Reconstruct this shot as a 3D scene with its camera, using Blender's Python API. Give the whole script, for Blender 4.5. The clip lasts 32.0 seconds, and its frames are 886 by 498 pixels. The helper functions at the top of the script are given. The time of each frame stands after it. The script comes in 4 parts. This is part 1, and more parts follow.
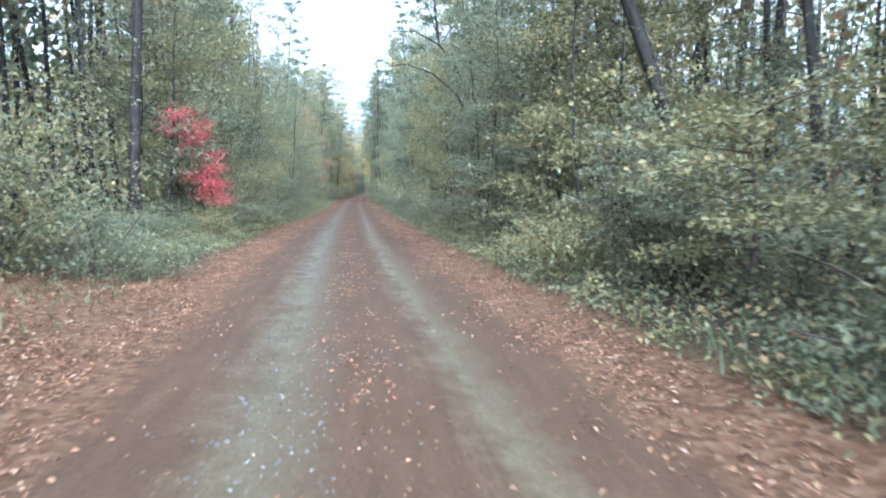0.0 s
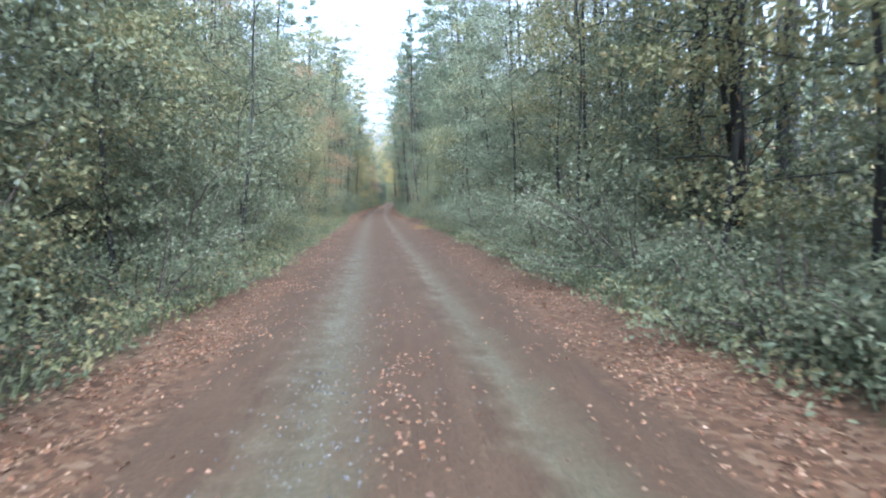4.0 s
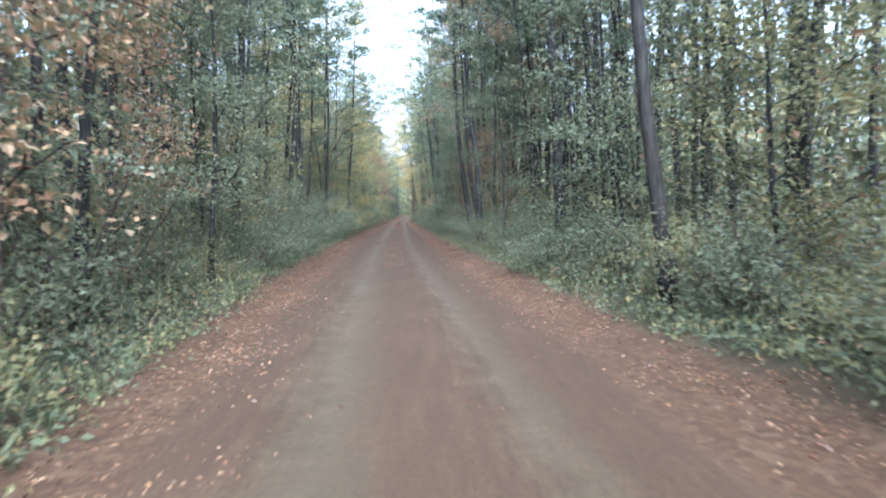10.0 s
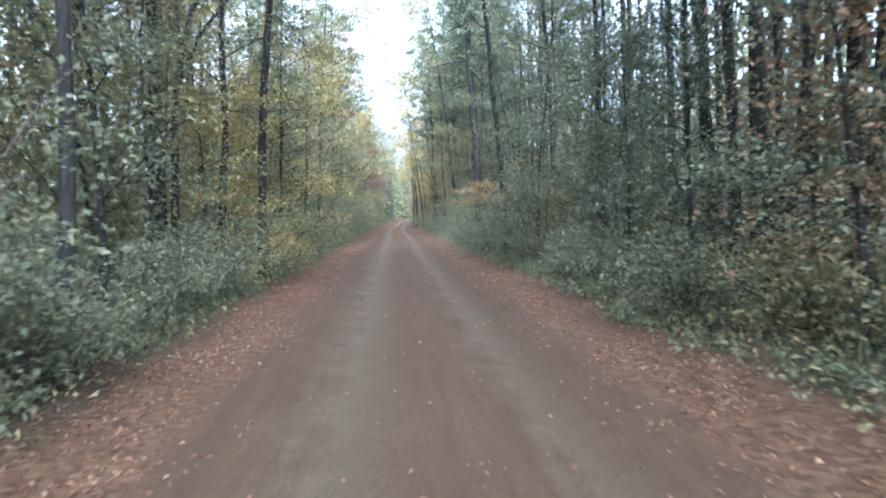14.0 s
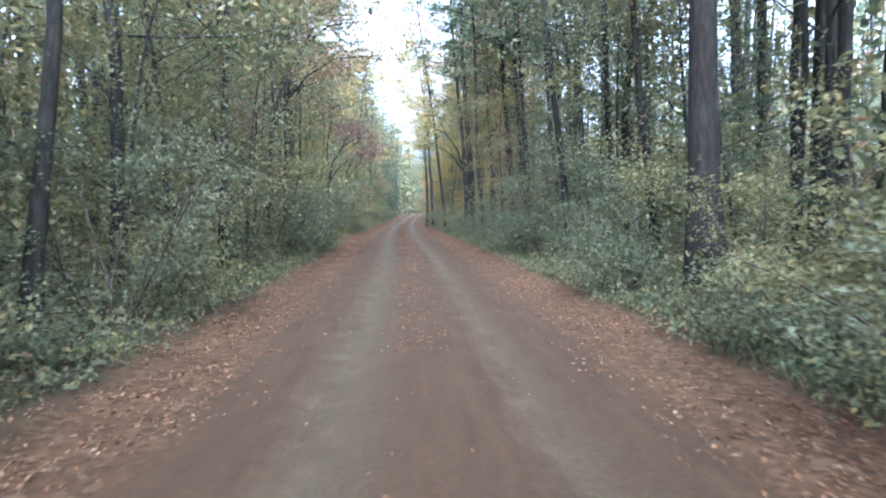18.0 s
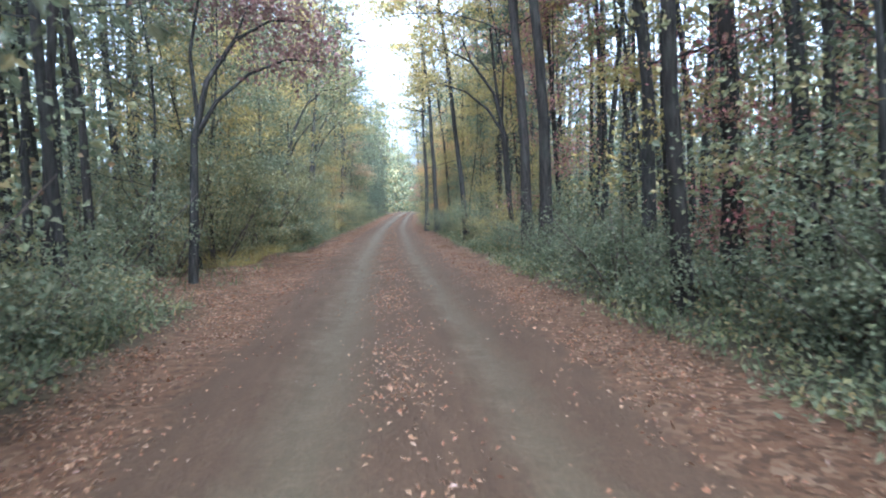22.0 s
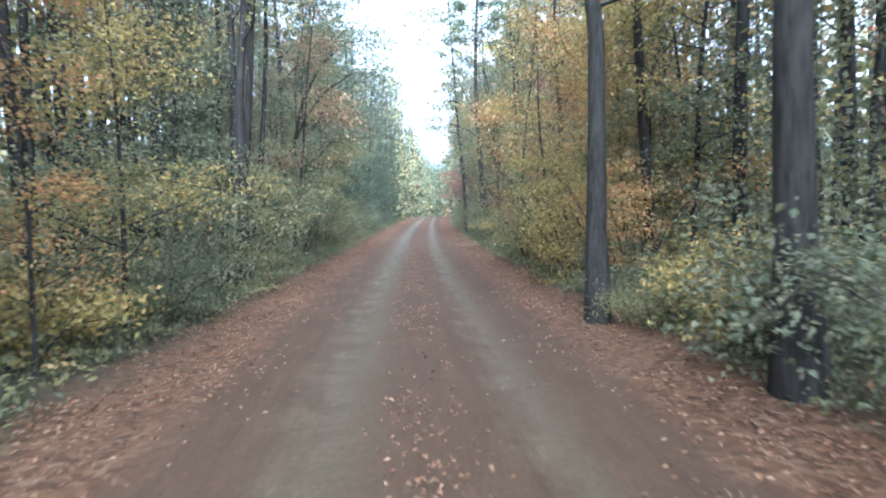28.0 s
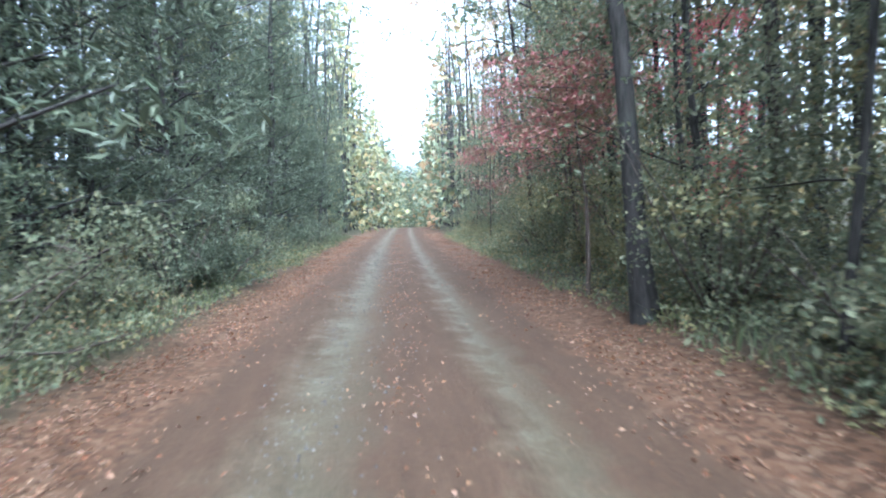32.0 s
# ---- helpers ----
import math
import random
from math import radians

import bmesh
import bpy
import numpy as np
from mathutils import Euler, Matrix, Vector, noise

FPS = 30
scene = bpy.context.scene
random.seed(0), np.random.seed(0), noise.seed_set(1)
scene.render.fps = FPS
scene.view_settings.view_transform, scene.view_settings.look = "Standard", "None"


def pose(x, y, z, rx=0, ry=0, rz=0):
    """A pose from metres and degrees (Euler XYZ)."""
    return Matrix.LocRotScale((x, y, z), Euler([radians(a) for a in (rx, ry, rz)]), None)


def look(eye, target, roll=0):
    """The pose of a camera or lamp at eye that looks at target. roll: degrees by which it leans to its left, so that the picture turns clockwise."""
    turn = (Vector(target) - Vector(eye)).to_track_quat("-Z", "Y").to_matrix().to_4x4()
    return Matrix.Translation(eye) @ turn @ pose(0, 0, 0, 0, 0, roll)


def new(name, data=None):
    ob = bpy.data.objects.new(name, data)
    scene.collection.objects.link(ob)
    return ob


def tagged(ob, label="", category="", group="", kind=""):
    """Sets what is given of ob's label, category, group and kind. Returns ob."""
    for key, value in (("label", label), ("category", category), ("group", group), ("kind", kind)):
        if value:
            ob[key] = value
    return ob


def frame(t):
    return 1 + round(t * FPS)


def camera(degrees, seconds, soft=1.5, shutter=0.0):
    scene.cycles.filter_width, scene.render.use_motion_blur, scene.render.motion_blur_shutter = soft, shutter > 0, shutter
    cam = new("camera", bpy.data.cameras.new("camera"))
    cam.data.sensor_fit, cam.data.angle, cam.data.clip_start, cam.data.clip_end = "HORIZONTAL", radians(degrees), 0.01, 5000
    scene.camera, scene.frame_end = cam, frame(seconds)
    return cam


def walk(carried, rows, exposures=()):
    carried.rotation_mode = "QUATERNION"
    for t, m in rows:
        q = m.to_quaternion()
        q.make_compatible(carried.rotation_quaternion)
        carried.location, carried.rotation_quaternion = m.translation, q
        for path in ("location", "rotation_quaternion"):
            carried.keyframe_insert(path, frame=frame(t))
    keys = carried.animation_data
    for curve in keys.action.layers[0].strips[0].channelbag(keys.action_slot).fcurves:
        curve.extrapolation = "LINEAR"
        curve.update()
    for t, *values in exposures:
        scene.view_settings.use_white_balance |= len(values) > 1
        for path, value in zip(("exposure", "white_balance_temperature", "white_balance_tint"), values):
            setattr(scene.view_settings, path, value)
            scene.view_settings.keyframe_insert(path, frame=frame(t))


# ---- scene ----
cam = camera(72.0, 32.0, soft=2.0, shutter=0.2)
EYE = 1.6
# seconds, x, y, tilt, heading, roll
PATH = [
    (0, 3.103, 0.000, 84.54, -6.64, -0.37),
    (0.5, 2.944, 3.380, 84.73, -6.35, -0.46),
    (1, 2.784, 6.575, 84.84, -6.01, -0.60),
    (1.5, 2.602, 9.511, 84.95, -5.69, -0.92),
    (2, 2.412, 12.322, 85.05, -5.34, -1.21),
    (2.5, 2.238, 15.004, 85.16, -5.04, -1.38),
    (3, 2.102, 17.930, 85.27, -4.90, -1.26),
    (3.5, 1.982, 21.009, 85.36, -4.90, -1.15),
    (4, 1.884, 24.232, 85.39, -4.80, -1.42),
    (4.5, 1.796, 27.600, 85.50, -4.81, -1.63),
    (5, 1.715, 31.112, 85.55, -4.89, -1.80),
    (5.5, 1.638, 34.768, 85.39, -5.06, -1.94),
    (6, 1.561, 38.570, 85.53, -5.09, -1.99),
    (6.5, 1.477, 42.576, 85.55, -4.96, -2.08),
    (7, 1.376, 46.741, 85.67, -4.88, -2.16),
    (7.5, 1.235, 50.750, 85.58, -4.74, -2.44),
    (8, 1.092, 54.736, 85.74, -4.79, -2.46),
    (8.5, 0.946, 59.091, 85.95, -4.62, -2.38),
    (9, 0.798, 63.314, 86.16, -4.36, -2.34),
    (9.5, 0.695, 67.497, 86.27, -4.12, -2.02),
    (10, 0.613, 71.750, 86.59, -3.91, -1.72),
    (10.5, 0.536, 76.072, 86.89, -3.52, -1.57),
    (11, 0.459, 80.329, 87.00, -3.39, -1.84),
    (11.5, 0.364, 84.325, 87.09, -3.53, -2.10),
    (12, 0.240, 88.273, 87.13, -3.92, -1.87),
    (12.5, 0.113, 92.249, 87.12, -4.24, -1.78),
    (13, 0.013, 96.151, 86.85, -4.48, -1.75),
    (13.5, -0.064, 99.992, 86.71, -4.64, -1.64),
    (14, -0.099, 103.568, 86.89, -4.65, -1.85),
    (14.5, -0.088, 107.031, 86.92, -4.97, -2.03),
    (15, -0.056, 110.454, 86.93, -4.63, -1.90),
    (15.5, -0.015, 113.835, 86.85, -4.45, -1.78),
    (16, 0.028, 117.175, 86.71, -4.35, -1.66),
    (16.5, 0.063, 120.475, 86.47, -4.27, -1.51),
    (17, 0.072, 123.735, 86.47, -4.18, -1.32),
    (17.5, 0.057, 126.880, 86.54, -4.21, -1.14),
    (18, -0.017, 129.851, 86.41, -4.17, -1.29),
    (18.5, -0.072, 132.704, 86.28, -4.16, -1.43),
    (19, -0.038, 135.398, 86.25, -4.30, -1.25),
    (19.5, -0.005, 137.903, 86.10, -4.53, -1.26),
    (20, 0.048, 140.272, 86.01, -4.76, -1.53),
    (20.5, 0.094, 142.736, 86.02, -4.91, -1.60),
    (21, 0.137, 145.307, 86.11, -5.06, -1.63),
    (21.5, 0.174, 148.007, 86.14, -5.18, -1.66),
    (22, 0.197, 150.815, 86.19, -5.26, -1.52),
    (22.5, 0.184, 153.511, 86.27, -5.38, -1.53),
    (23, 0.157, 156.249, 86.42, -5.56, -1.53),
    (23.5, 0.113, 159.011, 86.58, -5.70, -1.64),
    (24, 0.050, 161.801, 86.71, -5.75, -1.85),
    (24.5, 0.014, 164.505, 86.73, -5.78, -1.90),
    (25, -0.014, 167.224, 87.10, -5.83, -1.90),
    (25.5, -0.025, 169.925, 87.30, -5.65, -2.08),
    (26, 0.022, 172.782, 87.23, -5.16, -1.98),
    (26.5, 0.098, 175.794, 87.16, -4.81, -1.93),
    (27, 0.180, 178.963, 87.00, -4.49, -1.92),
    (27.5, 0.249, 182.288, 86.56, -4.16, -1.92),
    (28, 0.274, 185.770, 86.67, -4.15, -1.58),
    (28.5, 0.299, 189.337, 86.66, -4.35, -1.63),
    (29, 0.342, 192.976, 86.78, -4.67, -1.37),
    (29.5, 0.399, 196.879, 86.83, -5.13, -1.28),
    (30, 0.451, 200.809, 86.86, -5.47, -1.18),
    (30.5, 0.571, 204.874, 86.99, -5.86, -1.39),
    (31, 0.743, 208.949, 86.95, -6.17, -1.81),
    (31.5, 0.946, 212.999, 86.95, -6.92, -1.94),
    (32, 1.130, 217.278, 87.46, -7.44, -2.20),
]


def sight(x, y, tilt, turn, roll):
    a, b = radians(tilt - 90), radians(turn)
    to = (x - math.sin(b) * math.cos(a), y + math.cos(b) * math.cos(a), EYE + math.sin(a))
    return look((x, y, EYE), to, roll)


walk(cam, [(t, sight(*row)) for t, *row in PATH], exposures=[(0.0, 2.45, 4680.0, 8.0), (6.0, 2.5, 4680.0, 8.0), (14.0, 2.85, 4680.0, 8.0), (20.0, 2.78, 4680.0, 8.0), (32.0, 2.95, 4680.0, 8.0)])

# ---- overcast daylight ----
world = bpy.data.worlds.new("overcast_sky")
scene.world = world
world.use_nodes = True
wn = world.node_tree
sky = wn.nodes.new("ShaderNodeTexSky")
sky.sky_type, sky.sun_disc = "NISHITA", False
sky.sun_elevation, sky.sun_rotation = radians(42), radians(176)
sky.air_density, sky.dust_density, sky.ozone_density = 1.0, 7.0, 0.6
grey = wn.nodes.new("ShaderNodeHueSaturation")
grey.inputs["Saturation"].default_value = 0.22
wn.links.new(sky.outputs[0], grey.inputs["Color"])
wn.links.new(grey.outputs[0], wn.nodes["Background"].inputs["Color"])
wn.nodes["Background"].inputs["Strength"].default_value = 0.15
sun = new("sun", bpy.data.lights.new("sun", "SUN"))
sun.data.energy, sun.data.angle, sun.data.color = 1.5, radians(70), (1.0, 0.97, 0.92)
sun.matrix_world = look((4.6, -66.5, 60), (0, 0, 0))


# ---- materials ----
def material(name):
    m = bpy.data.materials.new(name)
    m.use_nodes = True
    return m, m.node_tree, m.node_tree.nodes["Principled BSDF"]


def node(nt, kind, **values):
    n = nt.nodes.new("ShaderNode" + kind)
    for k, v in values.items():
        n.inputs[k.replace("_", " ")].default_value = v
    return n


def ramp(nt, source, stops, mode="LINEAR"):
    n = nt.nodes.new("ShaderNodeValToRGB")
    n.color_ramp.interpolation = mode
    while len(n.color_ramp.elements) < len(stops):
        n.color_ramp.elements.new(0.5)
    for e, (p, c) in zip(n.color_ramp.elements, stops):
        e.position, e.color = p, (*c, 1)
    nt.links.new(source, n.inputs[0])
    return n.outputs[0]


def mixed(nt, factor, a, b):
    n = nt.nodes.new("ShaderNodeMix")
    n.data_type = "RGBA"
    for socket, value in ((n.inputs[0], factor), (n.inputs[6], a), (n.inputs[7], b)):
        if isinstance(value, bpy.types.NodeSocket):
            nt.links.new(value, socket)
        else:
            socket.default_value = value if isinstance(value, float) else (*value, 1)
    return n.outputs[2]


def maths(nt, op, a, b=0.0):
    n = nt.nodes.new("ShaderNodeMath")
    n.operation = op
    for socket, value in zip(n.inputs, (a, b)):
        if isinstance(value, bpy.types.NodeSocket):
            nt.links.new(value, socket)
        else:
            socket.default_value = value
    return n.outputs[0]


def grain(nt, scale, detail=5.0, stretch=None, rough=0.6):
    n = node(nt, "TexNoise", Scale=scale, Detail=detail, Roughness=rough)
    co = nt.nodes.new("ShaderNodeTexCoord")
    source = co.outputs["Object"]
    if stretch:
        mp = nt.nodes.new("ShaderNodeMapping")
        mp.inputs["Scale"].default_value = stretch
        nt.links.new(source, mp.inputs[0])
        source = mp.outputs[0]
    nt.links.new(source, n.inputs["Vector"])
    return n.outputs[0]


def relief(nt, bsdf, height, strength, distance):
    b = node(nt, "Bump", Strength=strength, Distance=distance)
    nt.links.new(height, b.inputs["Height"])
    nt.links.new(b.outputs[0], bsdf.inputs["Normal"])


def leaf_material(name, colours, gloss=0.55, glow=0.36):
    """Leaves of many shades, shining through a little."""
    m, nt, bsdf = material(name)
    geo = nt.nodes.new("ShaderNodeNewGeometry")
    info = nt.nodes.new("ShaderNodeObjectInfo")
    pick = maths(nt, "FRACT", maths(nt, "ADD", geo.outputs["Random Per Island"], maths(nt, "MULTIPLY", info.outputs["Random"], 0.35)))
    stops = [(i / (len(colours) - 1) if len(colours) > 1 else 0, c) for i, c in enumerate(colours)]
    base = ramp(nt, pick, stops)
    tint = node(nt, "HueSaturation", Saturation=0.9)
    nt.links.new(base, tint.inputs["Color"])
    nt.links.new(maths(nt, "ADD", 0.78, maths(nt, "MULTIPLY", grain(nt, 0.9, 2.0), 0.72)), tint.inputs["Value"])
    nt.links.new(tint.outputs[0], bsdf.inputs["Base Color"])
    bsdf.inputs["Roughness"].default_value = gloss
    bsdf.inputs["Specular IOR Level"].default_value = 0.22
    back = node(nt, "BsdfTranslucent")
    nt.links.new(tint.outputs[0], back.inputs["Color"])
    both = node(nt, "MixShader", Fac=glow)
    nt.links.new(bsdf.outputs[0], both.inputs[1])
    nt.links.new(back.outputs[0], both.inputs[2])
    nt.links.new(both.outputs[0], nt.nodes["Material Output"].inputs["Surface"])
    return m


GREEN = [(0.088, 0.1, 0.055), (0.122, 0.136, 0.067), (0.177, 0.17, 0.084), (0.11, 0.116, 0.067)]
OLIVE = [(0.151, 0.145, 0.056), (0.22, 0.194, 0.073), (0.116, 0.126, 0.056), (0.278, 0.204, 0.068)]
YELLOW = [(0.346, 0.252, 0.05), (0.238, 0.204, 0.05), (0.41, 0.262, 0.06), (0.151, 0.155, 0.05)]
RUST = [(0.26, 0.13, 0.06), (0.17, 0.12, 0.06), (0.30, 0.17, 0.07), (0.14, 0.13, 0.05)]
ORANGE = [(0.40, 0.20, 0.05), (0.34, 0.14, 0.04), (0.36, 0.25, 0.06), (0.2, 0.16, 0.05)]
RED = [(0.46, 0.05, 0.06), (0.38, 0.04, 0.05), (0.52, 0.09, 0.08), (0.3, 0.05, 0.05)]
PINK = [(0.34, 0.10, 0.09), (0.25, 0.09, 0.07), (0.2, 0.13, 0.07), (0.3, 0.15, 0.09)]
LEAVES = {
    "green": leaf_material("green_leaf", GREEN),
    "olive": leaf_material("olive_leaf", OLIVE),
    "yellow": leaf_material("yellow_leaf", YELLOW),
    "rust": leaf_material("rust_leaf", RUST),
    "orange": leaf_material("orange_leaf", ORANGE),
    "red": leaf_material("red_leaf", RED),
    "pink": leaf_material("dull_red_leaf", PINK),
    "maroon": leaf_material("maroon_leaf", [(0.15, 0.07, 0.06), (0.11, 0.055, 0.045), (0.19, 0.1, 0.075), (0.13, 0.09, 0.055)]),
    "pale": leaf_material("pale_green_leaf", [(0.15, 0.165, 0.09), (0.2, 0.2, 0.115), (0.12, 0.14, 0.07), (0.17, 0.17, 0.1)]),
    "pine": leaf_material("pine_needle", [(0.056, 0.075, 0.042), (0.08, 0.1, 0.05), (0.106, 0.122, 0.062), (0.074, 0.09, 0.052)], 0.5, 0.2),
    "dark": leaf_material("cedar_green", [(0.05, 0.063, 0.034), (0.066, 0.079, 0.042), (0.088, 0.098, 0.052)], 0.5, 0.2),
}
FALLEN = leaf_material("fallen_leaf", [(0.165, 0.066, 0.026), (0.115, 0.049, 0.021), (0.21, 0.106, 0.043), (0.085, 0.04, 0.018), (0.26, 0.155, 0.078), (0.18, 0.07, 0.028)], 0.34, 0.1)
GRASS = leaf_material("grass_blade", [(0.05, 0.075, 0.028), (0.08, 0.1, 0.036), (0.12, 0.105, 0.045), (0.06, 0.08, 0.034)], 0.5, 0.25)


def bark_material(name, dark, light):
    m, nt, bsdf = material(name)
    ridges = grain(nt, 9.0, 6.0, (2.2, 2.2, 0.35))
    patches = grain(nt, 1.3, 3.0)
    base = ramp(nt, ridges, [(0.3, dark), (0.72, light)])
    lichen = ramp(nt, patches, [(0.5, (0, 0, 0)), (0.72, (1, 1, 1))])
    nt.links.new(mixed(nt, maths(nt, "MULTIPLY", lichen, 0.35), base, (0.075, 0.08, 0.06)), bsdf.inputs["Base Color"])
    bsdf.inputs["Roughness"].default_value = 0.9
    bsdf.inputs["Specular IOR Level"].default_value = 0.12
    relief(nt, bsdf, ridges, 0.9, 0.03)
    return m


BARK = bark_material("hardwood_bark", (0.014, 0.0125, 0.011), (0.056, 0.05, 0.042))
PINE_BARK = bark_material("pine_bark", (0.014, 0.0118, 0.0102), (0.052, 0.043, 0.036))
TWIG = bark_material("twig_bark", (0.05, 0.04, 0.03), (0.13, 0.1, 0.08))


def ground_material():
    """Red clay with two worn wheel tracks, leaf mould beside it."""
    m, nt, bsdf = material("clay_road_and_leaf_mould")
    rel = nt.nodes.new("ShaderNodeAttribute")
    rel.attribute_name = "across"
    far = nt.nodes.new("ShaderNodeAttribute")
    far.attribute_name = "along"
    u, v = rel.outputs["Fac"], far.outputs["Fac"]
    fine, mid, wide = grain(nt, 22.0, 6.0), grain(nt, 2.2, 5.0), grain(nt, 0.35, 3.0)
    streak = grain(nt, 3.0, 5.0, (2.0, 0.22, 1.0))
    uw = maths(nt, "ADD", u, maths(nt, "MULTIPLY", maths(nt, "SUBTRACT", mid, 0.5), 0.7))
    clay = ramp(nt, maths(nt, "ADD", maths(nt, "MULTIPLY", fine, 0.5), maths(nt, "MULTIPLY", streak, 0.5)),
                [(0.3, (0.042, 0.0242, 0.0124)), (0.55, (0.068, 0.0402, 0.0214)), (0.75, (0.1, 0.0628, 0.036))])
    grit = ramp(nt, maths(nt, "ADD", maths(nt, "MULTIPLY", fine, 0.6), maths(nt, "MULTIPLY", mid, 0.4)),
                [(0.32, (0.054, 0.042, 0.022)), (0.55, (0.092, 0.075, 0.042)), (0.72, (0.165, 0.137, 0.084))])

    def band(centre, half, soft):
        d = maths(nt, "ABSOLUTE", maths(nt, "SUBTRACT", maths(nt, "ADD", uw, maths(nt, "MULTIPLY", maths(nt, "SUBTRACT", streak, 0.5), 0.5)), centre))
        return ramp(nt, d, [(max(half - soft, 0.0), (1, 1, 1)), (half + soft, (0, 0, 0))])

    tracks = maths(nt, "MAXIMUM", band(-0.7, 0.31, 0.26), band(0.95, 0.18, 0.2))
    pale = ramp(nt, maths(nt, "DIVIDE", v, 300.0), [(0.0, (0.95,) * 3), (0.09, (0.9,) * 3), (0.15, (0.5,) * 3), (0.34, (0.45,) * 3), (0.5, (0.5,) * 3), (0.66, (0.6,) * 3), (0.74, (0.85,) * 3), (1.0, (0.85,) * 3)])
    road = mixed(nt, maths(nt, "MULTIPLY", tracks, pale), clay, grit)
    mould = ramp(nt, maths(nt, "ADD", maths(nt, "MULTIPLY", fine, 0.55), maths(nt, "MULTIPLY", mid, 0.45)),
                 [(0.3, (0.022, 0.014, 0.0085)), (0.5, (0.044, 0.027, 0.0155)), (0.72, (0.08, 0.045, 0.026))])
    moss = ramp(nt, wide, [(0.42, (0, 0, 0)), (0.62, (1, 1, 1))])
    floor = mixed(nt, maths(nt, "ADD", maths(nt, "MULTIPLY", moss, 0.35), 0.3), mould, (0.04, 0.05, 0.022))
    edge = ramp(nt, maths(nt, "DIVIDE", maths(nt, "ABSOLUTE", maths(nt, "SUBTRACT", uw, 0.1)), 5.0), [(0.57, (0, 0, 0)), (0.7, (1, 1, 1))])
    cells = node(nt, "TexVoronoi", Scale=15.0, Randomness=1.0)
    co = nt.nodes.new("ShaderNodeTexCoord")
    nt.links.new(co.outputs["Object"], cells.inputs["Vector"])
    apart = nt.nodes.new("ShaderNodeSeparateColor")
    nt.links.new(cells.outputs["Color"], apart.inputs[0])
    trodden = ramp(nt, apart.outputs[0], [(0.0, (0.045, 0.023, 0.0105)), (0.4, (0.083, 0.041, 0.0195)), (0.75, (0.112, 0.06, 0.03)), (1.0, (0.155, 0.1, 0.058))])
    heap = maths(nt, "MULTIPLY", maths(nt, "SUBTRACT", maths(nt, "ABSOLUTE", u), 1.75), 1.5)
    patchy = ramp(nt, maths(nt, "ADD", maths(nt, "MULTIPLY", heap, 0.5), maths(nt, "MULTIPLY", mid, 0.6)), [(0.3, (0, 0, 0)), (0.52, (1, 1, 1))])
    leafy = ramp(nt, maths(nt, "DIVIDE", v, 300.0), [(0.0, (0.85,) * 3), (0.1, (0.85,) * 3), (0.14, (0.3,) * 3), (0.22, (0.25,) * 3), (0.3, (0.7,) * 3), (0.42, (0.6,) * 3), (0.52, (0.85,) * 3), (1.0, (0.8,) * 3)])
    road = mixed(nt, maths(nt, "MULTIPLY", patchy, leafy), road, trodden)
    clear = ramp(nt, maths(nt, "DIVIDE", v, 300.0), [(0.0, (1, 1, 1)), (0.036, (1, 1, 1)), (0.045, (0, 0, 0)), (0.53, (0, 0, 0)), (0.538, (1, 1, 1)), (0.58, (1, 1, 1)), (0.588, (0, 0, 0))])
    west = ramp(nt, maths(nt, "DIVIDE", maths(nt, "ADD", uw, 10.0), 10.0), [(0.15, (0, 0, 0)), (0.3, (1, 1, 1)), (0.8, (1, 1, 1)), (0.85, (0, 0, 0))])
    floor = mixed(nt, maths(nt, "MULTIPLY", maths(nt, "MULTIPLY", clear, west), 0.9), floor, trodden)
    nt.links.new(mixed(nt, edge, road, floor), bsdf.inputs["Base Color"])
    wet = maths(nt, "SUBTRACT", 0.86, maths(nt, "MULTIPLY", maths(nt, "MULTIPLY", tracks, pale), maths(nt, "MULTIPLY", mid, 0.6)))
    nt.links.new(wet, bsdf.inputs["Roughness"])
    bsdf.inputs["Specular IOR Level"].default_value = 0.2
    relief(nt, bsdf, maths(nt, "ADD", fine, maths(nt, "MULTIPLY", mid, 1.2)), 0.6, 0.035)
    return m


SOIL = ground_material()

# ---- the lie of the road ----
LANE_Y = np.array([-60.0, 0, 12, 25, 40, 55, 72, 88, 104, 117, 130, 151, 162, 173, 186, 201, 217, 300, 420, 900])
LANE_X = np.array([1.2, 1.0, 0.8, 0.68, 0.7, 0.6, 0.42, 0.2, 0.0, 0.0, -0.08, -0.15, -0.45, -0.8, -1.05, -1.4, -1.6, -2.3, -2.8, -3.0]) + 0.12


# The track bends gently to the east all the way, a little more in its last third
BEND_Y = np.arange(-60.0, 901.0)
BEND_TURN = np.cumsum(np.where(BEND_Y < -20, 0, np.where(BEND_Y < 150, 0.00037, np.where(BEND_Y < 320, 0.00055, 0))))
BEND_TURN = BEND_TURN - np.interp(108, BEND_Y, BEND_TURN)
BEND_X = np.cumsum(BEND_TURN)
BEND_X = BEND_X - np.interp(108, BEND_Y, BEND_X)


def sway(y):
    return np.interp(y, BEND_Y, BEND_X)


def verge(y, side):
    """How far from the middle of the track the growth begins."""
    return np.where(np.asarray(side) < 0, np.interp(y, [0, 30, 38, 75, 90, 260], [3.5, 3.15, 2.65, 2.7, 3.35, 3.3]), np.interp(y, [0, 62, 67, 75, 80, 260], [3.1, 3.2, 3.8, 3.8, 3.2, 3.2]))


def lane(y):
    return np.interp(y, LANE_Y, LANE_X) + sway(y)


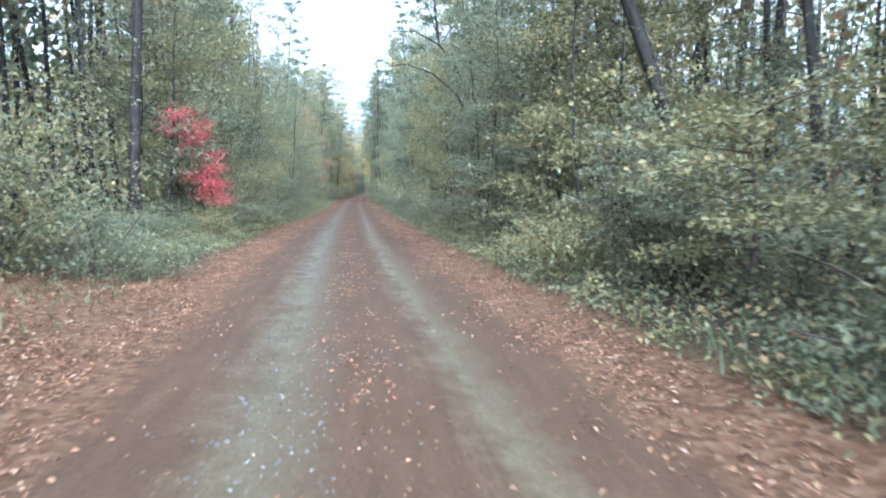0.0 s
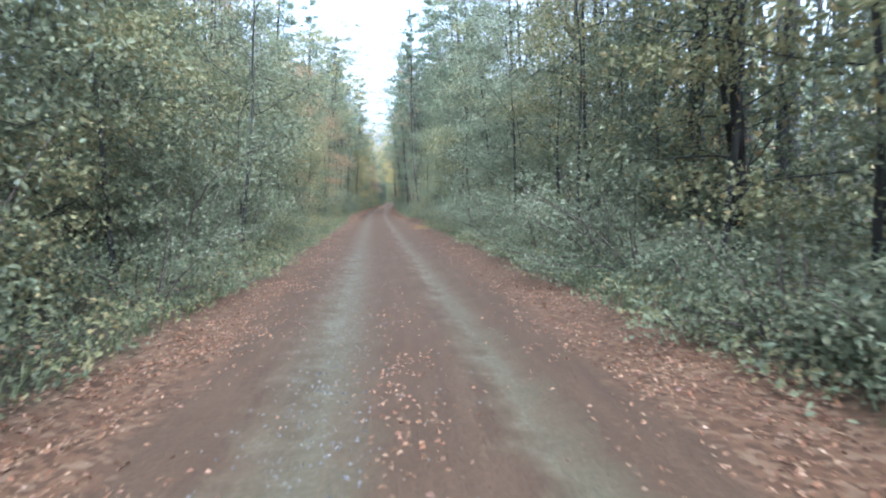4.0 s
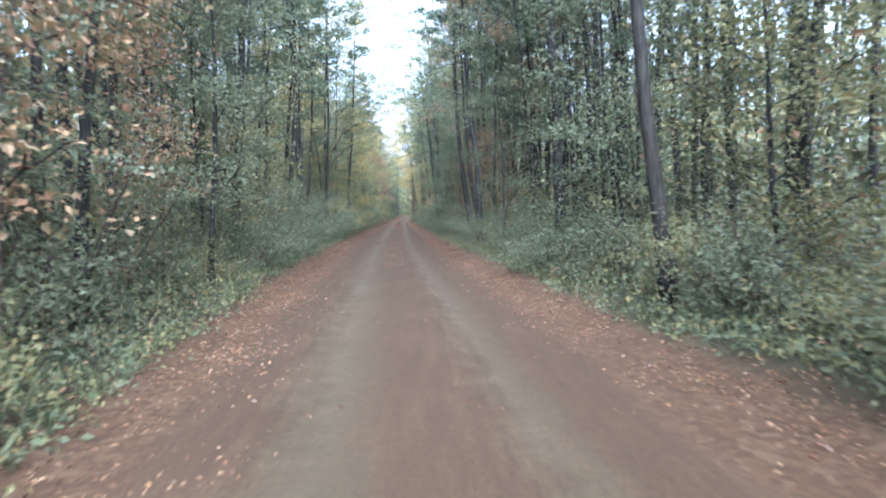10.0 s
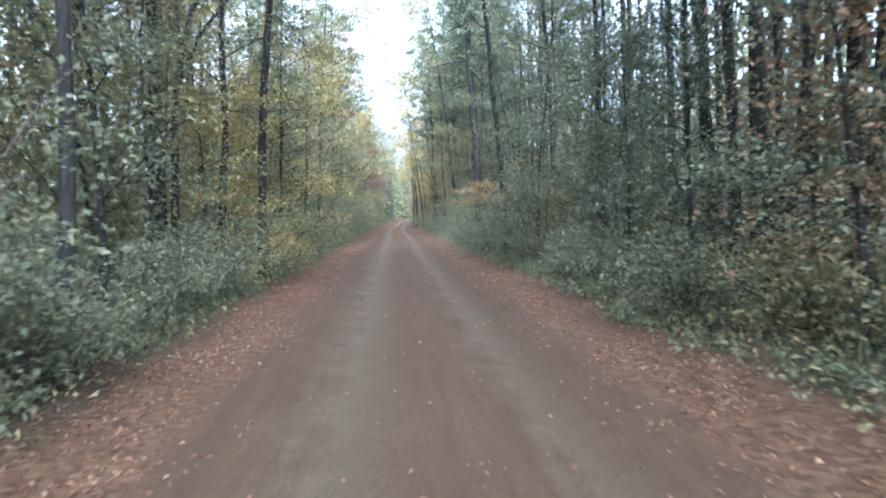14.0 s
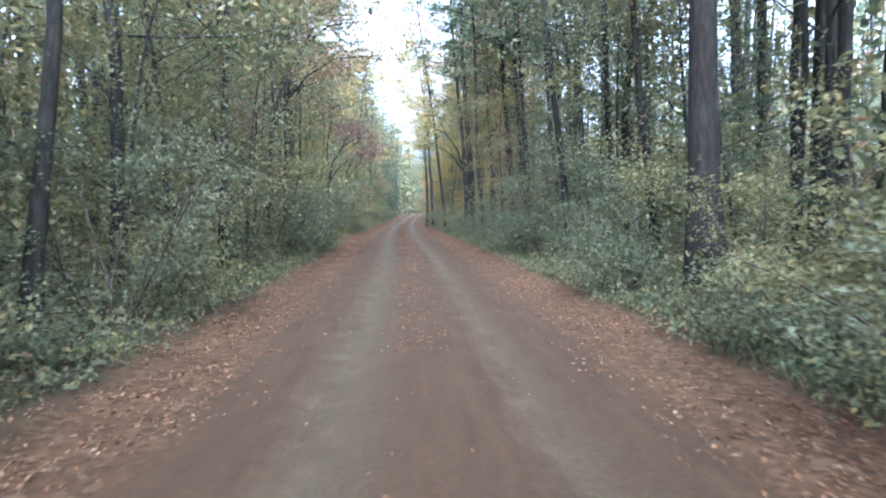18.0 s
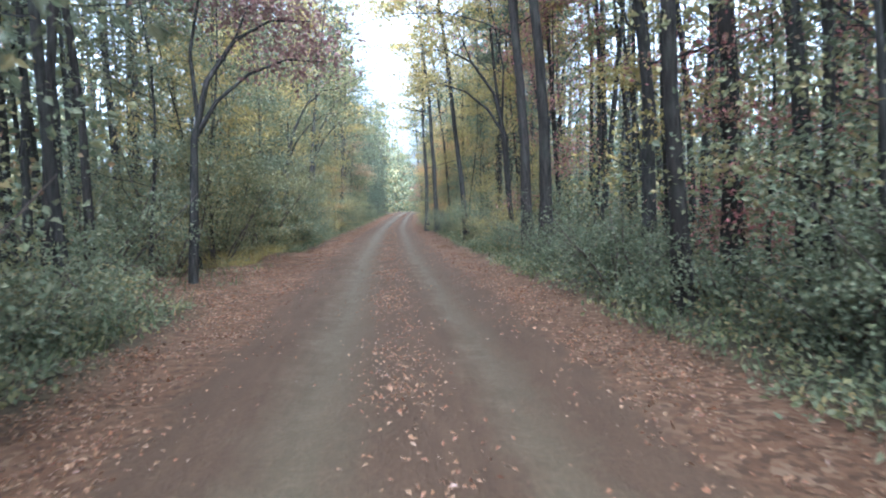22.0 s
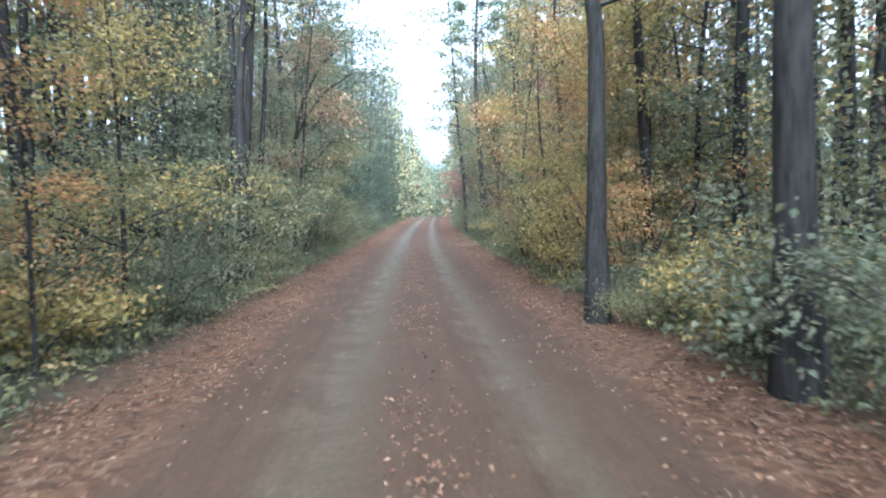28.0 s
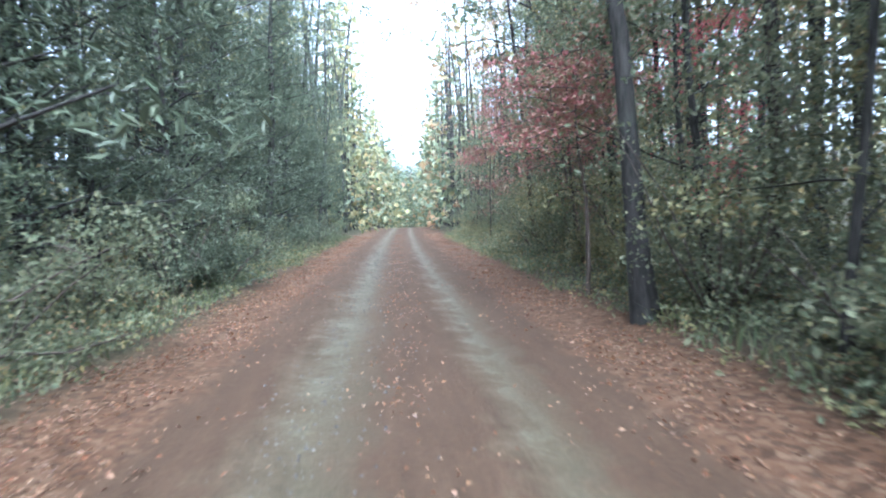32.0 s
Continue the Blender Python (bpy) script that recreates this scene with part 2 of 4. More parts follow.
def swell(x, y, s, k):
    return np.sin(x * s + 1.7 * k) * np.cos(y * s * 0.83 + 2.3 * k) + 0.5 * np.sin(x * s * 2.3 - y * s * 1.9 + k)


def rise_behind(u, y):
    """The land climbs gently behind the first trees on both sides."""
    far = np.clip(np.abs(u) - 15, 0, 75)
    return 0.2 * far * far / (far + 9) * np.clip((440 - y) / 60, 0.15, 1)


def crest(y):
    """The track tips over a low crest towards the end."""
    far = np.clip(y - 285, 0, 170)
    return 0.024 * far * far / (far + 14)


def climb(y):
    """The track climbs a little towards that crest."""
    far = np.clip(y - 208, 0, 77)
    return 0.017 * far * far / (far + 12)


def ground_height(x, y):
    """Height of the ground: worn tracks, a low crown, shallow banks and a rolling forest floor."""
    u = x - lane(y)
    h = -0.05 * np.exp(-(((u + 0.72) / 0.33) ** 2)) - 0.05 * np.exp(-(((u - 0.95) / 0.28) ** 2))
    h = h + 0.012 * swell(x, y, 3.1, 1) + 0.008 * swell(x, y, 7.3, 2)
    side = np.clip((np.abs(u - 0.1) - 2.5) / 1.6, 0, 1)
    bank = side * side * (3 - 2 * side)
    return h * (1 - bank) + bank * (0.16 + 0.07 * swell(x, y, 0.7, 3) + 0.05 * swell(x, y, 1.9, 4)) + 0.02 * np.clip(np.abs(u) - 5, 0, 30) + rise_behind(u, y) + climb(y) - crest(y)


def mesh_of(name, verts, faces, mat, smooth=False):
    """A mesh from arrays of places and of faces with equal corner counts."""
    me = bpy.data.meshes.new(name)
    verts, faces = np.ascontiguousarray(verts, dtype=np.float32), np.ascontiguousarray(faces, dtype=np.int32)
    k = faces.shape[1]
    me.vertices.add(len(verts))
    me.vertices.foreach_set("co", verts.ravel())
    me.loops.add(faces.size)
    me.loops.foreach_set("vertex_index", faces.ravel())
    me.polygons.add(len(faces))
    me.polygons.foreach_set("loop_start", np.arange(0, faces.size, k, dtype=np.int32))
    me.polygons.foreach_set("loop_total", np.full(len(faces), k, dtype=np.int32))
    me.polygons.foreach_set("use_smooth", np.full(len(faces), smooth, dtype=bool))
    me.materials.append(mat)
    me.update(calc_edges=True)
    return me


def build_ground():
    xs = np.concatenate([[-900, -400, -200, -110], np.arange(-70, -12, 3.0), np.arange(-12, -4, 0.5), np.arange(-4, 4.6, 0.13), np.arange(5, 12, 0.5), np.arange(12, 72, 3.0), [110, 200, 400, 900]])
    ys = np.concatenate([[-900, -400, -150, -80], np.arange(-50, -6, 2.0), np.arange(-6, 250, 0.42), np.arange(250, 340, 1.5), np.arange(340, 460, 6.0), [500, 600, 800, 1200, 2000]])
    X, Y = np.meshgrid(xs, ys)
    X = X + lane(Y)
    Z = ground_height(X, Y)
    n, m = X.shape
    idx = np.arange(n * m).reshape(n, m)
    faces = np.stack([idx[:-1, :-1], idx[:-1, 1:], idx[1:, 1:], idx[1:, :-1]], -1).reshape(-1, 4)
    me = mesh_of("ground", np.stack([X, Y, Z], -1).reshape(-1, 3), faces, SOIL, True)
    for key, values in (("across", X - lane(Y)), ("along", Y)):
        me.attributes.new(key, "FLOAT", "POINT").data.foreach_set("value", np.clip(values, -60, 400).astype(np.float32).ravel())
    tagged(new("ground", me), "red clay forest track with worn wheel ruts and leaf mould", "ground", kind="structure")


build_ground()


# ---- plants ----
def unit(v):
    return v / (np.linalg.norm(v, axis=-1, keepdims=True) + 1e-9)


def blades(rng, centres, length, width, rise=0.4, fold=0.15, out=None):
    """Little folded leaves, two triangles each, at the given places."""
    n = len(centres)
    normal = unit(rng.normal(size=(n, 3)) * 0.75 + np.array([0, 0, rise]) + (0 if out is None else out * 0.5))
    ahead = unit(np.cross(normal, rng.normal(size=(n, 3))))
    side = np.cross(normal, ahead)
    size = (length * rng.uniform(0.6, 1.25, n))[:, None]
    wide = size * width * rng.uniform(0.75, 1.2, n)[:, None] * 0.5
    at = centres - ahead * size * 0.5
    v = np.stack([at, at + ahead * size * 0.42 + side * wide + normal * wide * fold * 2, at + ahead * size - normal * size * 0.08,
                  at + ahead * size * 0.42 - side * wide + normal * wide * fold * 2], 1).reshape(-1, 3)
    b = np.arange(n)[:, None] * 4
    f = np.concatenate([b + [0, 1, 2], b + [0, 2, 3]], 1).reshape(-1, 3)
    return v, f


def tube(points, radii, sides=6):
    """A tapering limb along a line of points."""
    points, radii = np.asarray(points, float), np.asarray(radii, float)
    t = unit(np.gradient(points, axis=0))
    a = unit(np.cross(t, np.array([0.31, 0.95, 0.02])))
    b = np.cross(t, a)
    ang = np.linspace(0, 2 * np.pi, sides, endpoint=False)
    ring = a[:, None] * np.cos(ang)[None, :, None] + b[:, None] * np.sin(ang)[None, :, None]
    v = (points[:, None] + ring * radii[:, None, None]).reshape(-1, 3)
    n = len(points)
    i = np.arange((n - 1) * sides).reshape(n - 1, sides)
    j = np.roll(i, -1, 1)
    return v, np.stack([i, j, j + sides, i + sides], -1).reshape(-1, 4)


def joined(pieces):
    vs, fs, k = [], [], 0
    for v, f in pieces:
        vs.append(v), fs.append(f + k)
        k += len(v)
    return np.concatenate(vs), np.concatenate(fs)


def limb_line(rng, start, way, length, n, lift, wander):
    pts, p, d = [np.array(start, float)], np.array(start, float), unit(np.array(way, float))
    for i in range(n):
        d = unit(d + rng.normal(size=3) * wander + np.array([0, 0, lift]))
        p = p + d * length / n
        pts.append(p.copy())
    return np.array(pts)


def tree_shape(rng, height, radius, base, limbs, reach, leaves, size, width, style):
    """Wood pieces and leaf places of one tree. It leans its crown towards +x, away from the track."""
    trunk = limb_line(rng, (0, 0, -0.25), (0, 0, 1), height + 0.25, 12, 0.12, 0.035)
    z = np.linspace(0, 1, len(trunk))
    radii = radius * (1 - 0.82 * z) * (1 + 0.55 * np.exp(-z * 22))
    wood, spots = [tube(trunk, radii, 8)], []
    for k in range(limbs):
        u = base + (1 - base) * ((k + rng.uniform(0.1, 0.9)) / limbs) * 0.98
        p = np.array([np.interp(u, z, trunk[:, i]) for i in range(3)])
        a = k * 2.399 + rng.uniform(-0.5, 0.5)
        bias = 1 + 0.4 * math.cos(a)
        if style == "pine":
            r = reach * bias * (1.05 - 0.8 * (u - base) / (1 - base)) * rng.uniform(0.55, 1.1)
            way = (math.cos(a), math.sin(a), rng.uniform(-0.1, 0.35))
            line = limb_line(rng, p, way, r, 5, 0.0, 0.12)
        elif style == "cedar":
            r = reach * (1.12 - (u - base) / (1 - base)) * rng.uniform(0.75, 1.1)
            line = limb_line(rng, p, (math.cos(a), math.sin(a), 0.3), r, 4, 0.02, 0.1)
        else:
            r = reach * bias * (1.0 - 0.55 * abs((u - base) / (1 - base) - 0.35)) * rng.uniform(0.6, 1.15)
            line = limb_line(rng, p, (math.cos(a), math.sin(a), rng.uniform(0.05, 0.75)), r, 5, 0.03, 0.2)
        rr = max(radius * 0.32 * (1 - u * 0.6), 0.012)
        wood.append(tube(line, np.linspace(rr, 0.008, len(line)), 3))
        for q in range(7 if style != "cedar" else 5):
            s = rng.uniform(0.25, 1.0)
            c = np.array([np.interp(s, np.linspace(0, 1, len(line)), line[:, i]) for i in range(3)])
            d = unit(line[-1] - line[0]) + rng.normal(size=3) * 0.8
            twig = limb_line(rng, c, d, r * rng.uniform(0.18, 0.42), 3, -0.02, 0.25)
            if style == "broad" and q < 1 and leaves > 4000:
                wood.append(tube(twig, np.linspace(0.014, 0.005, len(twig)), 3))
            spots.append(twig[1:])
    spots = np.concatenate(spots)
    spread = {"pine": 0.16, "cedar": 0.2, "broad": 0.36}[style]
    share = rng.gamma(0.55 if style == "broad" else 1.2, size=len(spots)) + 0.02
    at = spots[rng.choice(len(spots), leaves, p=share / share.sum())]
    at = at + rng.normal(size=at.shape) * spread * np.array([1, 1, 0.32])
    return joined(wood), blades(rng, at, size, width, 0.5 if style == "broad" else 0.15)


def shrub_shape(rng, height, reach, stems, leaves, size, width):
    wood, spots = [], []
    for k in range(stems):
        a = k * 2.399 + rng.uniform(-0.6, 0.6)
        tilt = rng.uniform(0.1, 0.95)
        line = limb_line(rng, (0.15 * math.cos(a), 0.15 * math.sin(a), -0.1), (tilt * math.cos(a), tilt * math.sin(a), 1.0), height * rng.uniform(0.6, 1.1), 6, -0.03, 0.14)
        line[:, :2] *= reach / (0.45 * height + 0.2) if reach < 0.45 * height else 1.0
        wood.append(tube(line, np.linspace(0.022, 0.005, len(line)), 4))
        for q in range(9):
            s = rng.uniform(0.12, 1.0)
            c = np.array([np.interp(s, np.linspace(0, 1, len(line)), line[:, i]) for i in range(3)])
            twig = limb_line(rng, c, rng.normal(size=3) + np.array([math.cos(a), math.sin(a), 0.2]), reach * rng.uniform(0.25, 0.6), 3, -0.04, 0.3)
            if q < 2:
                wood.append(tube(twig, np.linspace(0.008, 0.003, len(twig)), 3))
            spots.append(twig)
    spots = np.concatenate(spots)
    share = rng.gamma(0.7, size=len(spots)) + 0.03
    at = spots[rng.choice(len(spots), leaves, p=share / share.sum())] + rng.normal(size=(leaves, 3)) * np.array([0.17, 0.17, 0.08])
    at[:, 2] = np.maximum(at[:, 2], 0.03)
    return joined(wood), blades(rng, at, size, width, 0.55)


SHAPES = {}


def shape(kind, i):
    """The wood and leaf meshes of one of the models of a kind, made once."""
    if (kind, i) not in SHAPES:
        rng = np.random.default_rng(hash_of(kind) * 100 + i)
        if kind == "pine":
            SHAPES[kind, i] = tree_shape(rng, rng.uniform(19, 23), 1.0, rng.uniform(0.36, 0.5), 34, 3.0, 3000 if i < 3 else 2400, 0.36 if i < 3 else 0.42, 0.2, "pine")
        elif kind == "oak":
            SHAPES[kind, i] = tree_shape(rng, rng.uniform(15, 19), 1.0, rng.uniform(0.26, 0.4), 20, 4.8, 6000 if i < 3 else 3600, 0.142 if i < 3 else 0.2, 0.62, "broad")
        elif kind == "sapling":
            SHAPES[kind, i] = tree_shape(rng, rng.uniform(6.5, 10), 1.0, rng.uniform(0.1, 0.2), 16, 2.9, 5600, 0.096, 0.62, "broad")
        elif kind == "understory":
            SHAPES[kind, i] = tree_shape(rng, rng.uniform(4.5, 6.5), 1.0, 0.04, 24, 2.5, 6800, 0.1, 0.62, "broad")
        elif kind == "cedar":
            SHAPES[kind, i] = tree_shape(rng, rng.uniform(7, 11), 1.0, 0.1, 44, 1.9, 7500, 0.12, 0.26, "cedar")
        else:
            tall = (1.3, 2.0, 2.6, 3.3, 4.0, 1.7)[i % 6]
            SHAPES[kind, i] = shrub_shape(rng, tall, 0.75 + 0.22 * tall, 8 + i % 4, int(1900 + 1150 * tall), 0.066, 0.62)
    return SHAPES[kind, i]


def hash_of(text):
    return sum((k + 3) * ord(c) for k, c in enumerate(text)) % 9973


MESHES = {}


def plant(kind, i, tone, x, y, turn, scale=1.0, lean=(0.0, 0.0), girth=0.15, label="", category="tree", group=""):
    """One tree or shrub as a thing with its trunk or stems and its crown."""
    bark = PINE_BARK if kind == "pine" else BARK if kind != "shrub" else TWIG
    wood_key, crown_key = (kind, i, round(girth, 2)), (kind, i, tone)
    if wood_key not in MESHES:
        wv, wf = shape(kind, i)[0]
        MESHES[wood_key] = mesh_of(kind + "_wood", slimmed(kind, i, girth) if kind != "shrub" else wv, wf, bark, True)
    if crown_key not in MESHES:
        MESHES[crown_key] = mesh_of(kind + "_leaf", *shape(kind, i)[1], LEAVES[tone])
    wood, crown = MESHES[wood_key], MESHES[crown_key]
    name = {"pine": "pine_tree", "oak": "broadleaf_tree", "sapling": "young_tree", "cedar": "cedar_tree", "understory": "understory_tree", "shrub": "shrub"}[kind]
    z = float(ground_height(np.array(x), np.array(y)))
    ob = new(name)
    ob.matrix_basis = pose(x, y, z, lean[0], lean[1], 0) @ pose(0, 0, 0, 0, 0, turn) @ Matrix.Diagonal((scale, scale, scale, 1))
    for part_name, me in (("trunk" if kind != "shrub" else "stem", wood), ("crown", crown)):
        new(part_name, me).parent = ob
    return tagged(ob, label, category, group)


SLIM = {}


def slimmed(kind, i, girth):
    """The wood of a model with a trunk of the given radius; the models are drawn with a radius of one metre at the foot."""
    if (kind, i, round(girth, 2)) not in SLIM:
        rng = np.random.default_rng(hash_of(kind) * 100 + i)
        args = {"pine": (rng.uniform(19, 23), girth, rng.uniform(0.36, 0.5), 34, 3.0, 3000, 0.34, 0.2, "pine") if kind == "pine" else None,
                "oak": (rng.uniform(15, 19), girth, rng.uniform(0.26, 0.4), 20, 4.8, 5200 if i < 3 else 1900, 0.2, 0.62, "broad") if kind == "oak" else None,
                "sapling": (rng.uniform(6.5, 10), girth, rng.uniform(0.1, 0.2), 16, 2.9, 4300, 0.112, 0.62, "broad") if kind == "sapling" else None,
                "understory": (rng.uniform(4.5, 6.5), girth, 0.04, 24, 2.5, 6800, 0.1, 0.62, "broad") if kind == "understory" else None,
                "cedar": (rng.uniform(7, 11), girth, 0.1, 44, 1.9, 3000, 0.2, 0.22, "cedar") if kind == "cedar" else None}[kind]
        SLIM[kind, i, round(girth, 2)] = tree_shape(rng, *args)[0][0]
    return SLIM[kind, i, round(girth, 2)]


TONE_WORDS = {"green": "green", "olive": "olive green", "yellow": "yellowing", "rust": "rusty brown", "orange": "orange", "red": "bright red", "pink": "dull red", "pine": "dark green", "dark": "dark green", "maroon": "maroon brown", "pale": "pale green"}
rng = np.random.default_rng(7)

# Tall trees beside the track: x, y, trunk radius
TALL_EAST_A = [(8.5, 9.0, 0.09), (7.7, 10.7, 0.17), (7.6, 26.5, 0.09), (9.6, 32.0, 0.09), (6.9, 34.2, 0.12), (4.5, 80.6, 0.12), (6.9, 84.1, 0.09), (4.8, 87.6, 0.15), (5.7, 89.1, 0.09), (6.6, 89.4, 0.09), (4.0, 97.4, 0.16), (6.7, 99.0, 0.09), (9.4, 99.9, 0.09), (4.6, 102.4, 0.09), (7.2, 102.6, 0.09), (5.5, 102.9, 0.09), (4.5, 104.9, 0.15), (9.0, 108.5, 0.09), (9.3, 109.4, 0.09), (5.8, 112.6, 0.09), (6.9, 113.0, 0.09), (6.8, 115.3, 0.12), (9.0, 117.0, 0.09), (8.2, 118.2, 0.09), (3.9, 124.8, 0.12), (4.9, 139.6, 0.25), (5.8, 143.6, 0.09), (4.3, 146.0, 0.09), (5.8, 146.3, 0.09), (6.4, 153.6, 0.09)]
TALL_EAST_B = [(6.8, 156.0, 0.09), (5.4, 157.2, 0.09), (3.6, 158.5, 0.12), (5.8, 158.8, 0.09), (7.9, 159.8, 0.09), (5.3, 160.3, 0.15), (4.4, 161.4, 0.15), (7.3, 165.6, 0.09), (3.9, 167.4, 0.16), (7.7, 167.9, 0.09), (3.7, 168.8, 0.16), (7.8, 171.0, 0.09), (6.5, 171.0, 0.09), (8.7, 171.8, 0.09), (2.7, 177.2, 0.12), (4.8, 178.3, 0.09), (7.3, 179.2, 0.09), (7.3, 181.7, 0.09), (6.5, 184.9, 0.09), (2.1, 190.5, 0.155), (1.5, 194.2, 0.14), (3.5, 197.2, 0.12), (6.5, 200.0, 0.09), (4.5, 200.0, 0.09), (8.0, 206.3, 0.09), (5.8, 213.0, 0.09), (2.5, 218.2, 0.16), (4.6, 219.2, 0.09), (1.65, 224.7, 0.15), (5.6, 227.8, 0.16)]
TALL_EAST_C = [(3.6, 239.8, 0.09)]
TALL_WEST_A = [(-7.0, 17.3, 0.09), (-5.0, 18.0, 0.15), (-4.3, 56.7, 0.09), (-4.1, 80.7, 0.09), (-5.1, 93.1, 0.09), (-5.4, 94.3, 0.16), (-7.7, 96.9, 0.09), (-4.6, 99.8, 0.12), (-4.6, 104.0, 0.09), (-6.0, 107.1, 0.09), (-5.2, 109.0, 0.09), (-6.5, 110.2, 0.09), (-3.4, 119.2, 0.12), (-7.1, 120.5, 0.09), (-5.0, 138.6, 0.09), (-5.2, 147.6, 0.09), (-6.0, 148.8, 0.09), (-5.6, 156.7, 0.09), (-6.1, 160.0, 0.09), (-5.2, 160.5, 0.09), (-6.2, 161.8, 0.09), (-6.2, 163.4, 0.09), (-6.5, 174.5, 0.09), (-8.3, 177.8, 0.09), (-6.2, 181.5, 0.09), (-7.7, 190.8, 0.09), (-7.0, 195.8, 0.09), (-5.1, 200.0, 0.11), (-5.5, 200.9, 0.1), (-5.8, 201.7, 0.12), (-6.7, 203.4, 0.09), (-6.0, 204.0, 0.09)]


def outward(x, y):
    """The turn that lets a crown grow away from the track."""
    loose = 170 if 84 < y < 172 and rng.random() < 0.5 else 50
    return (0 if x > lane(y) else 180) + rng.uniform(-loose, loose)


# Leaf tones along the track: up to y, west side, east side
# pale east of the track up to y 60: lighter colour offsetting canopy shade
TONES = [
    (30, "green olive olive green", "olive pale olive green"), (60, "green olive green", "green pale olive pale"), (85, "rust olive green", "olive green green"),
    (115, "green olive green", "green olive green rust"), (130, "yellow olive green", "green green olive"), (160, "olive rust green", "green olive green"),
    (185, "olive yellow pale green", "yellow olive pink yellow"), (198, "yellow olive green", "green olive yellow"), (212, "green olive rust green", "yellow olive orange olive"),
    (226, "green pale olive", "olive green pink olive"), (252, "dark green dark", "rust olive green pink olive"), (999, "green olive green yellow", "green olive rust green"),
]


def tone_at(x, y):
    west, east = next((w, e) for top, w, e in TONES if y < top)
    words = (east if x > lane(y) else west).split()
    return words[rng.integers(len(words))]


def open_ground(x, y):
    """Leaf-strewn clearings on the west side."""
    u = x - lane(y)
    return (-5.0 < u < 0 and 12 < y < 19.3) or (-5.8 < u < 0 and 0 < y < 11) or (-4.7 < u < 0 and 161 < y < 176)


def leafy_edge(x, y):
    """Stretches where bushes and low crowns hide the trunks of the wood."""
    if x > lane(y):
        return y < 78 or 118 < y < 138 or 196 < y < 222
    return y < 80 or 112 < y < 158 or 172 < y < 222


LEAN = {(7.7, 10.7): 19, (2.5, 218.2): 2, (1.65, 224.7): 3}
taken = []
for x, y, r in TALL_EAST_A + TALL_EAST_B + TALL_EAST_C + TALL_WEST_A:
    tip = LEAN.get((x, y), rng.uniform(0.5, 3.5))
    if r < 0.1 and leafy_edge(x, y) and rng.random() < 0.6:
        continue
    x = round(x + float(sway(y)), 2)
    kind = "pine" if rng.random() < 0.6 else "oak"
    tone = "pine" if kind == "pine" else tone_at(x, y)
    side = 1 if x > lane(y) else -1
    plant(kind, int(rng.integers(3)), tone, x, y, outward(x, y), rng.uniform(0.9, 1.1), (rng.uniform(-1.5, 1.5), -side * tip), r,
          f"tall {'pine with bare trunk and high crown' if kind == 'pine' else 'broadleaf tree with ' + TONE_WORDS[tone] + ' autumn leaves'} beside the track", "tree", "tall roadside trees")
    taken.append((x, y))


def free(x, y, gap):
    return all((x - a) ** 2 + (y - b) ** 2 > gap * gap for a, b in taken)


# Trees between and behind them, along both sides
for side in (-1, 1):
    # Trees behind the camera's start stay unseen, added to close off light from there
    y = -24.0
    while y < 262:
        near = y < 235
        u = side * (rng.uniform(6.6, 12.5) if rng.random() < 0.75 else rng.uniform(5.8, 8))
        x = float(lane(y)) + u
        if free(x, y, 1.6) and not (leafy_edge(x, y) and abs(u) < 9 and rng.random() < 0.7):
            kind = "pine" if rng.random() < 0.5 else "oak"
            tone = "pine" if kind == "pine" else tone_at(x, y)
            plant(kind, 3 + int(rng.integers(3)), tone, x, y, outward(x, y), rng.uniform(0.85, 1.12), (rng.uniform(-2, 2), -side * rng.uniform(-1, 3)), (0.1, 0.13, 0.15)[rng.integers(3)],
                  f"{'pine with dark green needles' if kind == 'pine' else 'broadleaf tree with ' + TONE_WORDS[tone] + ' leaves'} in the forest edge", "tree", "forest edge trees")
            taken.append((x, y))
        y += rng.uniform(1.8, 4.0) if near else rng.uniform(2.5, 5)

# Broad crowns filling the canopy behind the first row
for side in (-1, 1):
    y = -10.0
    while y < 262:
        x = float(lane(y)) + side * rng.uniform(7.6, 11.5)
        tone = tone_at(x, y)
        tone = "olive" if tone in ("pink", "dark") else tone
        plant("oak", int(rng.integers(3)), tone, x, y, rng.uniform(0, 360), rng.uniform(0.85, 1.15), (rng.uniform(-2, 2), 0), 0.12,
              f"broad-crowned tree with {TONE_WORDS[tone]} leaves behind the forest edge", "tree", "canopy trees")
        y += rng.uniform(3.6, 6.4)

